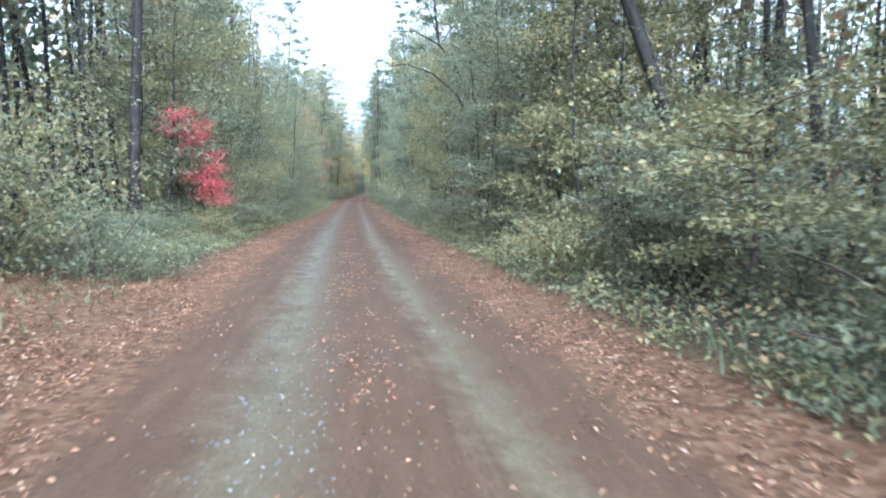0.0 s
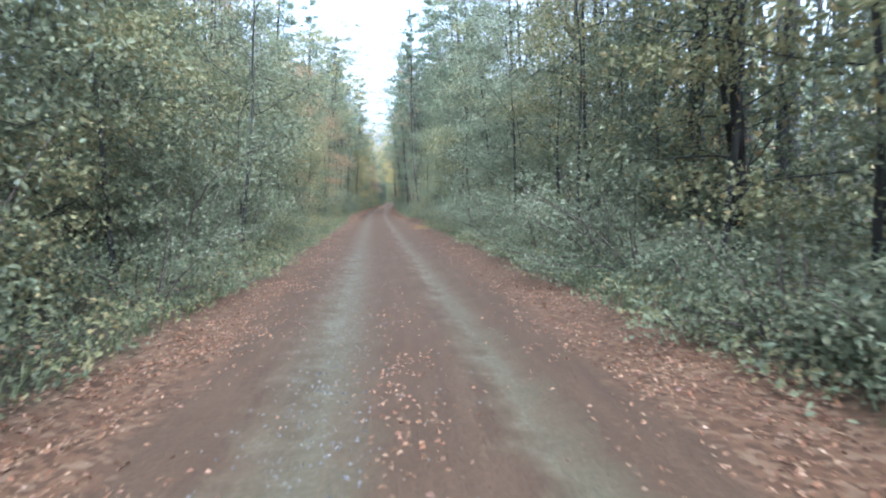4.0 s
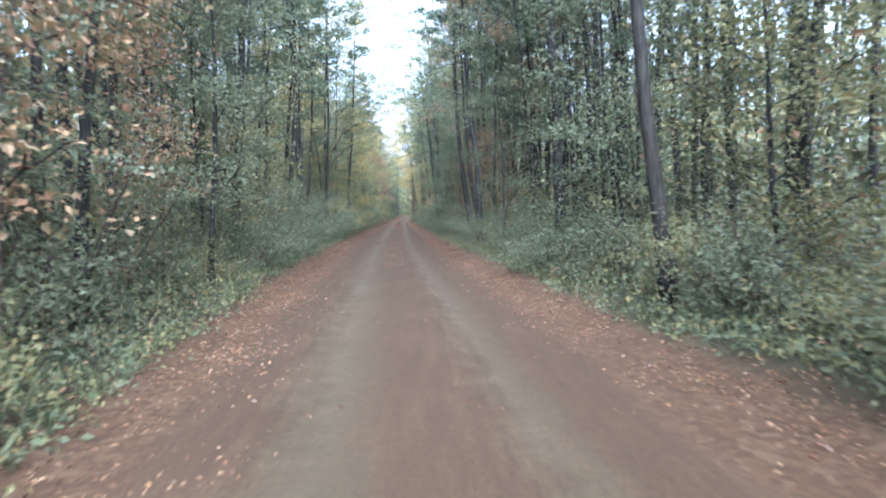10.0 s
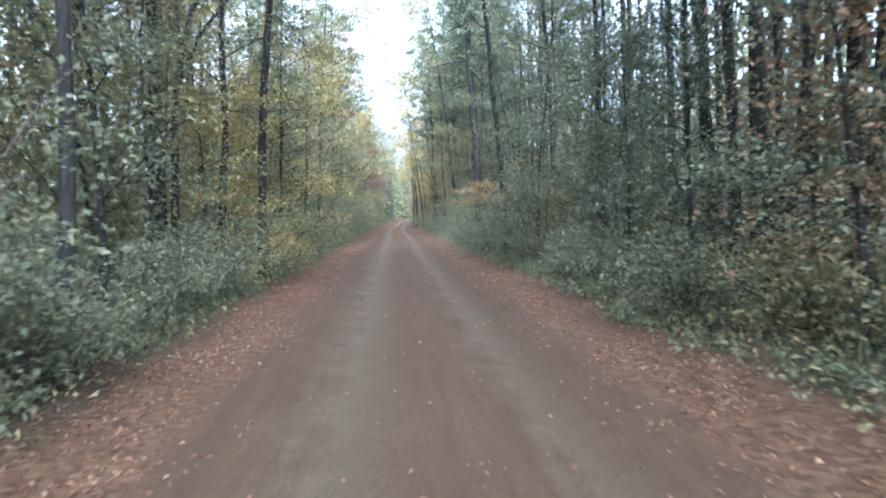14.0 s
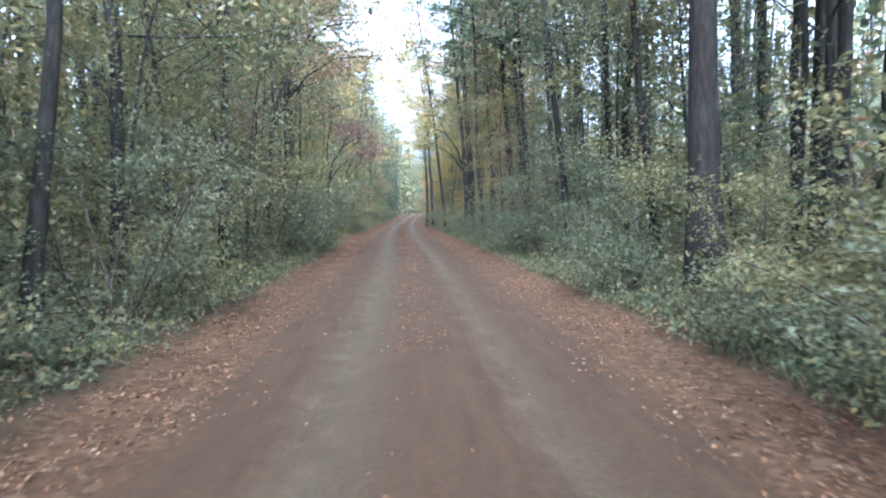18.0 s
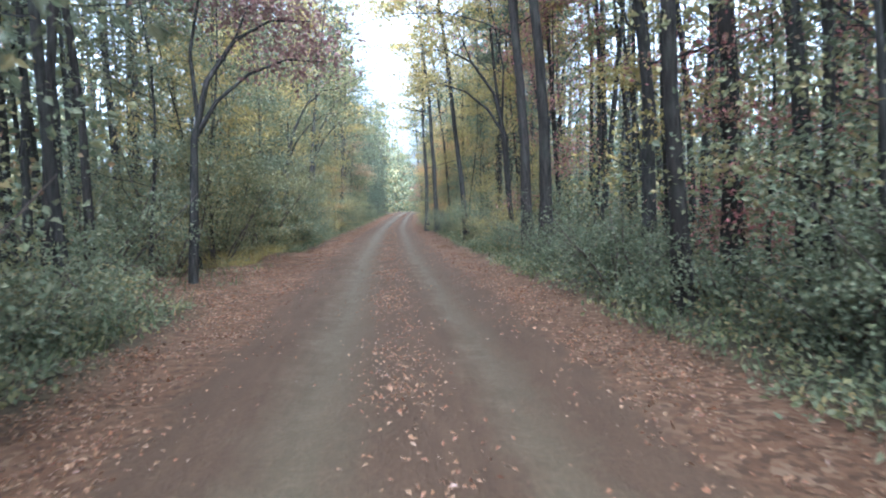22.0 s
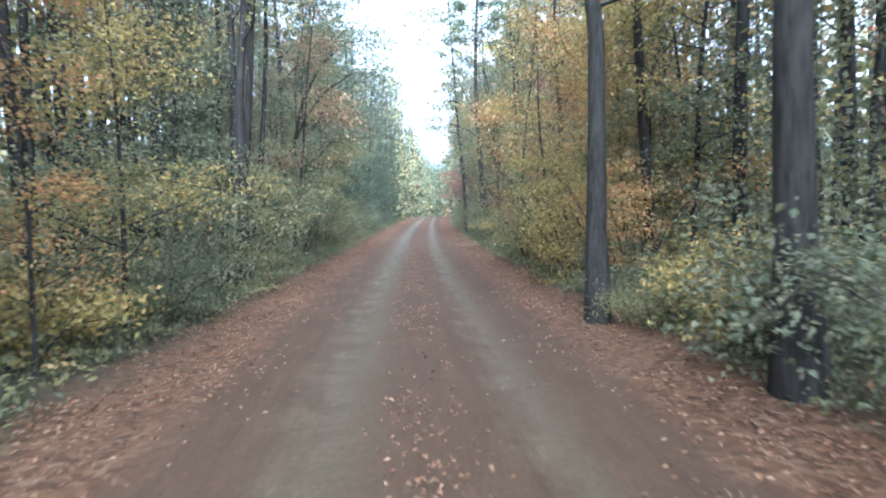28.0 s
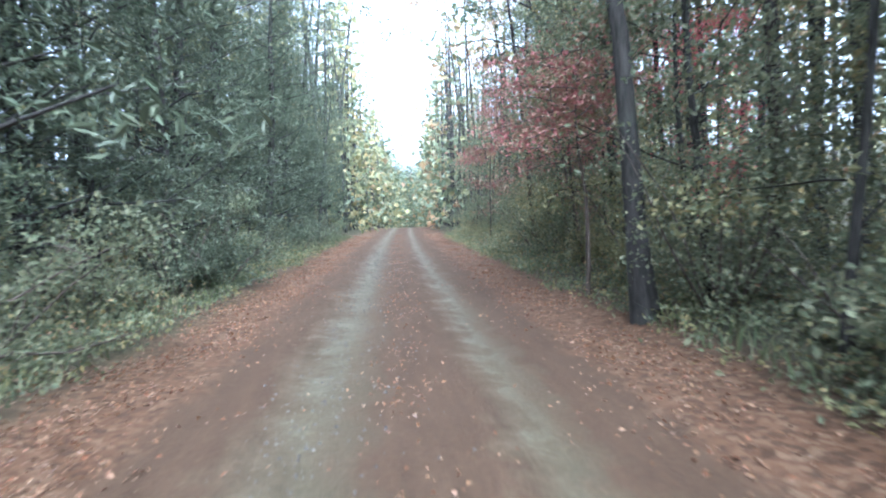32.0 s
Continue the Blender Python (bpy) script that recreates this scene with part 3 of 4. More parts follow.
# Young trees filling the edge of the wood
for side in (-1, 1):
    y = -16.0
    while y < 258:
        x = float(lane(y)) + side * rng.uniform(3.9, 6.6)
        if side > 0 and (127 < y < 140 or 3 < y < 11.5 or 186 < y < 194) or side < 0 and (3 < y < 17.5 or 190 < y < 200):
            y += 2.5
            continue
        sparse = (side > 0 and (86 < y < 118 or 148 < y < 182)) or (side < 0 and (86 < y < 112 or 150 < y < 165))
        if free(x, y, 0.9) and not open_ground(x, y) and not (sparse and rng.random() < 0.6):
            kind = "cedar" if rng.random() < (0.75 if 222 < y < 262 and side < 0 else 0.1) else "sapling"
            tone = "dark" if kind == "cedar" else tone_at(x, y)
            plant(kind, int(rng.integers(4)), tone, x, y, outward(x, y), rng.uniform(0.75, 1.15), (rng.uniform(-6, 6), -side * rng.uniform(-5, 8)), 0.06,
                  f"{'slender cedar with dark green foliage' if kind == 'cedar' else 'thin young tree with ' + TONE_WORDS[tone] + ' leaves'} at the forest edge", "tree", "young trees at the forest edge")
        y += rng.uniform(1.5, 3.1) if y < 235 else rng.uniform(2.5, 5)

# Low spreading trees, leafy to the ground, where bushes close the edge of the wood
for side in (-1, 1):
    y = -12.0
    while y < 256:
        x = float(lane(y)) + side * rng.uniform(5.0, 7.4)
        if not open_ground(x, y) and not (side > 0 and (127 < y < 140 or 3 < y < 11.5 or 186 < y < 194)) and not (side < 0 and (3 < y < 17.5 or 192 < y < 200)) and (leafy_edge(x, y) or rng.random() < 0.3) and not (side < 0 and y > 224):
            tone = tone_at(x, y)
            plant("understory", int(rng.integers(5)), tone, x, y, outward(x, y), rng.uniform(0.8, 1.2), (rng.uniform(-4, 4), -side * rng.uniform(-3, 6)), 0.06,
                  f"low spreading tree with {TONE_WORDS[tone]} leaves down to the ground", "tree", "understory trees")
        y += rng.uniform(2.2, 3.6)

# Shrubs lining the track
for side in (-1, 1):
    y = -8.0
    while y < 255:
        i = int(rng.integers(6))
        if (side > 0 and (86 < y < 118 or 148 < y < 178)) and i in (3, 4):
            i = 5
        u = side * rng.uniform(3.6, 5.0) + side * 0.3 * (i in (2, 3, 4))
        x = float(lane(y)) + u
        tone = tone_at(x, y) if rng.random() < 0.6 else "green"
        tone = "olive" if tone in ("pink", "rust") else tone
        if not open_ground(x, y):
            plant("shrub", i, tone, x, y, rng.uniform(0, 360), rng.uniform(0.8, 1.15), (0, 0), 0.02,
                  f"leafy roadside shrub with {TONE_WORDS[tone]} leaves", "shrub", "roadside shrubs")
        y += rng.uniform(1.2, 2.5) if y < 235 else rng.uniform(3, 6)

# Trees whose crowns reach over the track
for k in range(26):
    y = 104 + k * 6.1
    if (k % 2 and 124 < y < 142) or k in (4, 10, 12):
        continue
    side = 1 if k % 2 else -1
    x = float(lane(y)) + side * (rng.uniform(5.9, 6.8) if k < 10 and k % 2 else rng.uniform(4.4, 5.0) if k < 12 else rng.uniform(5.4, 6.4))
    tone = tone_at(x, y)
    plant("oak", int(rng.integers(3)), tone, x, y, (180 if side > 0 else 0) + rng.uniform(-30, 30), rng.uniform(0.95, 1.1), (0, -side * 3), 0.12,
          f"broadleaf tree with {TONE_WORDS[tone]} leaves reaching over the track", "tree", "tall roadside trees")


# Full crowns behind the large trunk and behind the leaning one on the east side
for y, u, kind, tone in ((131.0, 8.6, "understory", "green"), (134.5, 8.2, "oak", "green"), (138.5, 9.4, "understory", "olive"), (142.5, 8.4, "oak", "green"), (147.0, 8.8, "understory", "green"),
                         (7.5, 8.4, "understory", "olive"), (10.5, 9.4, "understory", "green"), (14.0, 8.2, "understory", "olive"), (17.5, 9.0, "understory", "yellow")):
    plant(kind, int(y) % 3, tone, float(lane(y)) + u, y, rng.uniform(0, 360), 1.0, (0, 0), 0.1 if kind == "oak" else 0.06,
          f"leafy tree full of {TONE_WORDS[tone]} leaves at the forest edge", "tree", "forest edge trees")

# Leaning trees on the west side whose crowns close the sky over the track
for y, u, tone in ((111.5, -4.4, "green"), (119.0, -4.5, "olive"), (137.0, -4.4, "olive"), (144.5, -4.5, "green"), (184.5, -4.4, "yellow")):
    plant("oak", int(y) % 3, tone, float(lane(y)) + u, y, rng.uniform(-30, 30), 0.95, (0, 6.5), 0.11,
          f"leaning broadleaf tree with {TONE_WORDS[tone]} leaves over the track", "tree", "tall roadside trees")


def arching_tree(x, y, tone, turn, size, label, spray=700):
    """A bent tree whose bare limbs arch out over the track, with thin leafy sprays at their ends."""
    ar = np.random.default_rng(int(abs(x) * 10 + y))
    x = x + float(sway(y))
    lines = [
        (np.array([(0, 0, -0.2), (0.12, 0, 1.8), (0.2, 0, 3.4), (0.55, 0, 4.8), (1.2, -0.2, 5.8), (2.0, -0.5, 6.3), (2.9, -0.9, 6.3)]), 0.11),
        (np.array([(0.2, 0, 3.4), (0.7, -0.2, 4.3), (1.4, -0.5, 4.95), (2.2, -0.9, 5.3), (3.0, -1.3, 5.25)]), 0.055),
        (np.array([(0.3, 0, 3.9), (0.25, 0.2, 5.5), (0.6, 0.3, 7.2), (0.9, 0.5, 8.8)]), 0.05),
        (np.array([(1.2, -0.2, 5.8), (1.7, 0.3, 6.8), (2.5, 0.6, 7.4)]), 0.03),
    ]
    wood = [tube(line * size, np.linspace(r, 0.012, len(line)), 6) for line, r in lines]
    ends = np.concatenate([np.linspace(line[-2], line[-1], 6) for line, _ in lines]) * size
    for e in ends[::2]:
        twig = limb_line(ar, e, ar.normal(size=3), 0.8, 3, 0.0, 0.3)
        wood.append(tube(twig, np.linspace(0.01, 0.004, len(twig)), 3))
        ends = np.concatenate([ends, twig])
    at = ends[ar.integers(0, len(ends), spray)] + ar.normal(size=(spray, 3)) * np.array([0.45, 0.45, 0.25])
    wv, wf = joined(wood)
    lv, lf = blades(ar, at, 0.12, 0.6, 0.5)
    ob = new("arching_tree")
    ob.matrix_basis = pose(x, y, float(ground_height(np.array(x), np.array(y))), 0, 0, turn)
    new("trunk", mesh_of("arching_wood", wv, wf, BARK, True)).parent = ob
    new("crown", mesh_of("arching_leaf", lv, lf, LEAVES[tone])).parent = ob
    tagged(ob, label, "tree")


arching_tree(-5.3, 178.5, "olive", -12, 1.05, "bent tree with dark bare limbs arching towards the track", 1800)
arching_tree(-5.4, 187.0, "olive", -5, 1.3, "bent tree with dark limbs and olive leaves over the track", 3000)
arching_tree(-5.0, 117.5, "olive", 0, 1.25, "bent tree with dark limbs and olive leaves over the track", 2600)
arching_tree(-6.4, 211.0, "green", -5, 1.3, "bent tree with dark limbs and green leaves over the track", 2800)
arching_tree(-4.9, 151.5, "rust", 0, 1.2, "bent tree with dark limbs and rusty brown leaves over the track", 2600)
arching_tree(4.2, 174.0, "yellow", 178, 1.2, "bent tree with dark limbs and yellowing leaves over the track", 2800)
arching_tree(-4.6, 164.3, "maroon", 28, 0.9, "leaning tree whose maroon brown crown reaches over the track", 3600)
arching_tree(3.1, 217.8, "olive", 172, 1.18, "bent tree with dark limbs arching over the track")
arching_tree(6.3, 25.5, "yellow", 188, 1.25, "bent tree with thin limbs arching over yellowing undergrowth")
arching_tree(5.2, 238.0, "rust", 178, 1.45, "bent tree with dark limbs and rusty brown leaves")

# Single bushes and small trees that stand out by their colour
for x, y, i, tone, size in ((2.4, 199.0, 4, "yellow", 1.05), (2.7, 201.5, 4, "olive", 1.1), (2.3, 204.0, 3, "olive", 1.15), (3.4, 207.4, 2, "pink", 0.95), (3.9, 174.8, 3, "yellow", 0.8), (3.8, 177.0, 2, "green", 1.0), (2.9, 196.6, 4, "orange", 0.9), (-3.5, 25.0, 4, "olive", 1.0), (-3.5, 27.0, 3, "olive", 1.1), (-3.4, 45.0, 2, "olive", 0.95), (3.75, 171.0, 0, "orange", 0.7), (2.05, 193.6, 0, "olive", 0.65), (2.2, 195.3, 0, "green", 0.7), (4.5, 44.2, 2, "pale", 0.95), (3.4, 132.5, 1, "pale", 0.9), (3.7, 129.4, 5, "green", 0.9), (2.6, 216.5, 3, "green", 0.8)):
    plant("shrub", i, tone, x + float(sway(y)), y, 40 * i, size, (0, 0), 0.02, f"large {TONE_WORDS[tone]} autumn bush beside the track", "shrub")
for x, y, i, tone, size in ((-4.9, 194.0, 1, "yellow", 0.7), (-4.7, 191.8, 3, "orange", 0.5), (3.7, 199.6, 1, "orange", 0.7), (4.6, 202.5, 3, "orange", 0.75), (3.7, 232.0, 0, "pink", 0.8), (4.6, 236.0, 2, "pink", 0.85), (5.4, 229.5, 3, "red", 0.6)):
    plant("sapling", i, tone, x + float(sway(y)), y, 70 * i, size, (0, 0), 0.06, f"small spreading tree with {TONE_WORDS[tone]} autumn leaves", "tree")


def red_tree(x, y):
    """A slender leaning tree whose red leaves hang in flat sprays, one above the other."""
    rr = np.random.default_rng(12)
    x = x + float(sway(y))
    trunk = np.array([(0.5, 0.1, -0.1), (0.42, 0.05, 1.0), (0.22, 0, 2.0), (-0.15, 0, 3.0), (-0.5, -0.05, 3.8), (-0.7, -0.05, 4.3)])
    wood, spots = [tube(trunk, np.linspace(0.04, 0.008, len(trunk)), 7)], []
    for k in range(17):
        h = 1.25 + 2.75 * k / 16
        p = np.array([np.interp(h, trunk[:, 2], trunk[:, i]) for i in range(3)])
        a = k * 2.399
        reach = (0.55 + 0.4 * (k / 16)) * rr.uniform(0.7, 1.1)
        line = limb_line(rr, p, (math.cos(a), math.sin(a), 0.25), reach, 4, -0.05, 0.12)
        wood.append(tube(line, np.linspace(0.014, 0.004, len(line)), 4))
        if 6 <= k <= 7:
            continue
        along = rr.random((380, 1))
        at = line[0] * (1 - along) + line[-1] * along + rr.normal(size=(380, 3)) * np.array([0.18, 0.18, 0.1])
        spots.append(at)
    wv, wf = joined(wood)
    lv, lf = blades(rr, np.concatenate(spots), 0.066, 0.7, 0.9)
    ob = new("small_red_tree")
    ob.matrix_basis = pose(x, y, float(ground_height(np.array(x), np.array(y))))
    new("trunk", mesh_of("red_tree_wood", wv, wf, TWIG, True)).parent = ob
    new("crown", mesh_of("red_tree_leaf", lv, lf, LEAVES["red"])).parent = ob
    tagged(ob, "small slender tree with bright red autumn leaves at the track's edge", "tree")


red_tree(-3.55, 19.6)


def spray_tree(x, y, turn, height, reach, low, tone, count, label):
    """A slender small tree whose leaves lie in flat sprays on thin level branches."""
    sr = np.random.default_rng(int(y * 3))
    x = x + float(sway(y))
    trunk = limb_line(sr, (0, 0, -0.1), (0.05, 0, 1), height, 7, 0.1, 0.07)
    wood, spots = [tube(trunk, np.linspace(0.045, 0.01, len(trunk)), 6)], []
    for k in range(15):
        h = low + (height * 0.97 - low) * k / 14
        p = np.array([np.interp(h, trunk[:, 2], trunk[:, i]) for i in range(3)])
        a = k * 2.399
        line = limb_line(sr, p, (math.cos(a) + 0.35, math.sin(a), 0.18), reach * sr.uniform(0.65, 1.1), 5, -0.02, 0.14)
        wood.append(tube(line, np.linspace(0.016, 0.004, len(line)), 4))
        along = sr.random((count, 1)) ** 0.7
        step = np.clip((along * 5).astype(int), 0, 4)[:, 0]
        part = along * 5 - step[:, None]
        spots.append(line[step] * (1 - part) + line[step + 1] * part + sr.normal(size=(count, 3)) * np.array([0.2, 0.2, 0.055]))
    wv, wf = joined(wood)
    lv, lf = blades(sr, np.concatenate(spots), 0.085, 0.7, 1.1)
    ob = new("small_tree")
    ob.matrix_basis = pose(x, y, float(ground_height(np.array(x), np.array(y))), 0, 0, turn)
    new("trunk", mesh_of("spray_tree_wood", wv, wf, TWIG, True)).parent = ob
    new("crown", mesh_of("spray_tree_leaf", lv, lf, LEAVES[tone])).parent = ob
    tagged(ob, label, "tree")


spray_tree(4.1, 131.3, 180, 2.9, 1.3, 2.0, "orange", 150, "small tree with level sprays of orange-red leaves")
spray_tree(1.6, 227.0, 180, 4.3, 1.7, 2.5, "pink", 170, "small spreading tree with level sprays of dull red leaves")
spray_tree(2.8, 231.0, 180, 4.6, 2.0, 2.4, "pink", 140, "small spreading tree with thin sprays of dull red leaves")
spray_tree(-4.6, 36.0, 0, 5.0, 1.8, 1.6, "olive", 230, "small spreading tree with layered yellow-green leaves")
spray_tree(5.2, 17.5, 180, 4.4, 1.8, 1.0, "pale", 220, "small spreading tree with layered pale green leaves")
for x, y, height, tone in ((5.6, 6.6, 2.3, "olive"), (6.0, 9.0, 2.4, "pale"), (5.6, 13.8, 3.6, "olive"), (5.4, 20.5, 4.4, "olive")):
    spray_tree(x, y, 180, height, 1.7, 0.7, tone, 230, f"small spreading tree with layered {TONE_WORDS[tone]} leaves")
spray_tree(-5.3, 172.8, 0, 4.2, 1.9, 0.8, "pale", 240, "small spreading tree with layered light green leaves")
spray_tree(-5.2, 176.4, 0, 3.8, 1.8, 0.8, "pale", 230, "small spreading tree with layered light green leaves")
spray_tree(-4.4, 79.5, 0, 5.4, 1.9, 2.4, "pale", 200, "small spreading tree with layered pale green leaves")
spray_tree(-4.5, 118.5, 0, 4.6, 1.9, 1.4, "yellow", 230, "small spreading tree with layered yellow leaves")
for x, y, i in ((-4.6, 13.4, 0), (-4.5, 14.9, 5), (-4.4, 16.4, 0), (-4.5, 17.7, 5), (-4.2, 18.9, 0)):
    plant("shrub", i, "green", x + float(sway(y)), y, 50 * i + y, 0.8, (0, 0), 0.02, "low leafy green shrub at the track's edge", "shrub", "roadside shrubs")
# Green bushes closing the clearings
for x, y, i in ((-6.1, 163.0, 2), (-5.9, 166.5, 3), (-5.6, 169.5, 4), (-5.9, 172.0, 3), (-5.5, 174.5, 4), (-5.2, 176.8, 3), (-6.6, 3.0, 2), (-6.4, 6.0, 3), (-6.2, 9.0, 4), (-5.4, 11.5, 3)):
    plant("shrub", i, "olive" if y % 1 else "green", x + float(sway(y)), y, 77 * i + y, 1.25, (0, 0), 0.02, "full leafy bush turning yellow-green behind a clearing", "shrub", "roadside shrubs")
# Dense evergreen wall on the west side
for k in range(16):
    y = 223 + k * 2.3
    x = float(lane(y)) - rng.uniform(4.9, 6.7)
    plant("cedar", int(rng.integers(4)), "dark", x, y, rng.uniform(0, 360), rng.uniform(1.25, 1.75), (0, 2), 0.12, "dense dark evergreen tree standing close to the track", "tree", "evergreens along the track")


# ---- woods behind ----
def build_woods():
    wr = np.random.default_rng(21)
    n = 3300
    y = wr.uniform(-60, 430, n)
    u = np.where(wr.random(n) < 0.5, -1, 1) * (9.5 + 62 * wr.random(n) ** 1.75)
    end = wr.random(n) < 0.2
    y = np.where(end, wr.uniform(405, 460, n), y)
    u = np.where(end, wr.uniform(-14, 14, n), u)
    u = np.where((y > 255) & ~end, np.sign(u) * (4.5 + 22 * wr.random(n) ** 1.5), u)
    x = lane(y) + u
    z = ground_height(x, y)
    wood, spots = [], []
    for k in range(n):
        h, r = wr.uniform(13, 23), wr.uniform(0.09, 0.2)
        line = np.array([[x[k], y[k], z[k] - 0.2], [x[k] + wr.normal() * 0.3, y[k] + wr.normal() * 0.3, z[k] + h * 0.5], [x[k] + wr.normal() * 0.6, y[k] + wr.normal() * 0.6, z[k] + h]])
        wood.append(tube(line, [r * 1.15, r * 0.7, 0.02], 5))
        m = 76
        low = wr.random(m) < 0.55
        hh = np.where(low, wr.uniform(0.1, 9, m), h * wr.uniform(0.4, 1.02, m))
        spread = np.where(low, 1.9, 1.7 * (1.25 - hh / h))
        spots.append(np.stack([x[k] + wr.normal(size=m) * spread, y[k] + wr.normal(size=m) * spread, z[k] + hh], -1))
    m = 5400
    ey, eu = wr.uniform(398, 446, m), wr.uniform(-15, 15, m)
    ex = lane(ey) + eu
    ez = ground_height(ex, ey) + 18 * wr.random(m) ** 1.25 * (1 - 0.25 * wr.random(m))
    spots.append(np.stack([ex, ey, ez], -1))
    wv, wf = joined(wood)
    tagged(new("far_trunks", mesh_of("far_trunks", wv, wf, BARK, True)), "many thin bare trunks deep in the wood", "trees", kind="stuff")
    spots = np.concatenate(spots)
    su = spots[:, 0] - lane(spots[:, 1])
    high = spots[:, 2] - ground_height(spots[:, 0], spots[:, 1]) > 6.5
    spots = spots[~(high & (np.abs(su) < 40) & (spots[:, 1] < 300) & (wr.random(len(spots)) < np.where(su > 0, 0.6, 0.15)))]
    su = spots[:, 0] - lane(spots[:, 1])
    near = (np.abs(su) < 10.5) & (spots[:, 1] < 262)
    spots[near, 0] += np.sign(su[near]) * (10.5 - np.abs(su[near])) * 2
    for key, tone, share in (("green", "green", 0.0), ("olive", "olive", 0.4), ("rust", "rust", 0.72), ("pine", "pine", 0.8)):
        upper = {"green": 0.4, "olive": 0.72, "rust": 0.8, "pine": 1.01}[key]
        lot = np.where(spots[:, 1] > 385, 0.9, np.arange(len(spots)) // 76 * 0.61803 % 1)
        pick = (lot >= share) & (lot < upper)
        close = (np.abs(spots[:, 0] - lane(spots[:, 1])) < 17) & (spots[:, 1] < 250)
        c = np.concatenate([np.repeat(spots[pick & ~close], 2, 0), np.repeat(spots[pick & close], 5, 0)])
        c = c + wr.normal(size=c.shape) * 0.5
        wide = np.where(np.arange(len(c)) < 2 * (pick & ~close).sum(), 0.62, 0.36)
        v, f = blades(wr, c, wide, 0.76, 0.4)
        tagged(new("far_foliage", mesh_of("far_foliage", v, f, LEAVES[tone])), f"dense {TONE_WORDS[tone]} foliage deep in the wood", "foliage", kind="stuff")


build_woods()


# ---- litter and grass ----
def build_litter():
    lr = np.random.default_rng(5)
    n = 2100000
    y = lr.uniform(-4, 262, n)
    u = lr.uniform(-6.2, 4.6, n)
    chance = 0.007 + 0.7 * np.exp(-(((np.abs(u) - verge(y, u) + 0.75) / 0.62) ** 2)) + 0.08 * (np.abs(u - 0.1) > 2.9) * (np.abs(u) < 4.4)
    mid = np.interp(y, [140, 150, 185, 192], [0.22, 0.55, 0.55, 0.25]) * np.exp(-(((u - 0.08) / 0.33) ** 2))
    stretch = np.interp(y, [0, 30, 38, 66, 78, 95, 120, 145, 155, 175, 180, 215, 262], [1, 1, 0.25, 0.2, 0.45, 0.8, 0.6, 0.75, 1, 1, 0.8, 0.8, 0.8])
    clump = 0.5 + 0.5 * np.clip(swell(u * 1.3, y, 1.6, 5) + 0.4 * swell(u, y, 4.1, 6), -0.8, 1)
    chance = np.where((u < -2.4) & (((y > 161) & (y < 176)) | (y < 12)), 0.75, chance)
    keep = lr.random(n) < np.where(u < 0, 1.0, 0.72) * (chance + mid * (stretch > 0.7)) * stretch * clump
    u, y = u[keep], y[keep]
    x = lane(y) + u
    z = ground_height(x, y) + 0.012
    v, f = blades(lr, np.stack([x, y, z], -1), 0.05, 0.66, 2.0, 0.25)
    tagged(new("fallen_leaves", mesh_of("fallen_leaves", v, f, FALLEN)), "fallen brown and rust-red leaves along the track's edges", "leaves", kind="stuff")


build_litter()


def build_yellow_patch():
    """Yellow leaves blown together on the eastern edge of the track."""
    yr = np.random.default_rng(15)
    n = 380
    y = 60.5 + yr.normal(size=n) * 1.7
    x = lane(y) + 2.55 + yr.normal(size=n) * 0.3
    v, f = blades(yr, np.stack([x, y, ground_height(x, y) + 0.014], -1), 0.06, 0.66, 2.0, 0.25)
    tagged(new("fallen_leaves", mesh_of("yellow_leaves", v, f, LEAVES["orange"])), "patch of fallen yellow leaves on the track's edge", "leaves", kind="stuff")


build_yellow_patch()


def build_grass():
    gr = np.random.default_rng(9)
    n = 58000
    y = np.where(np.arange(n) < 6000, gr.uniform(172, 184, n), gr.uniform(-4, 260, n))
    side = np.where(gr.random(n) < 0.55, -1, 1)
    u = side * (verge(y, side) - 0.1 + np.abs(gr.normal(size=n)) * 0.75)
    keep = gr.random(n) < np.clip(0.55 + 0.5 * swell(u, y, 0.45, 8), 0.08, 1)
    keep &= ~((u < 0) & (((y > 161) & (y < 174)) | (y < 11)) & (gr.random(n) < 0.88))
    u, y = u[keep], y[keep]
    n = len(u)
    x = lane(y) + u
    root = np.stack([x, y, ground_height(x, y) - 0.02], -1)
    a = gr.uniform(0, 2 * np.pi, n)
    way = np.stack([np.cos(a) * 0.5, np.sin(a) * 0.5, np.ones(n)], -1)
    size = gr.uniform(0.12, 0.42, n)[:, None]
    side3 = np.stack([-np.sin(a), np.cos(a), np.zeros(n)], -1) * 0.009
    mid = root + way * size * 0.55
    tip = root + way * size + np.stack([np.cos(a), np.sin(a), np.full(n, -0.3)], -1) * size * 0.4
    v = np.stack([root - side3, root + side3, mid + side3, mid - side3, tip], 1).reshape(-1, 3)
    b = np.arange(n)[:, None] * 5
    f = np.concatenate([b + [0, 1, 2], b + [0, 2, 3], b + [3, 2, 4]], 1).reshape(-1, 3)
    tagged(new("verge_grass", mesh_of("verge_grass", v, f, GRASS)), "tufts of rough grass along the verge", "grass", kind="stuff")


build_grass()


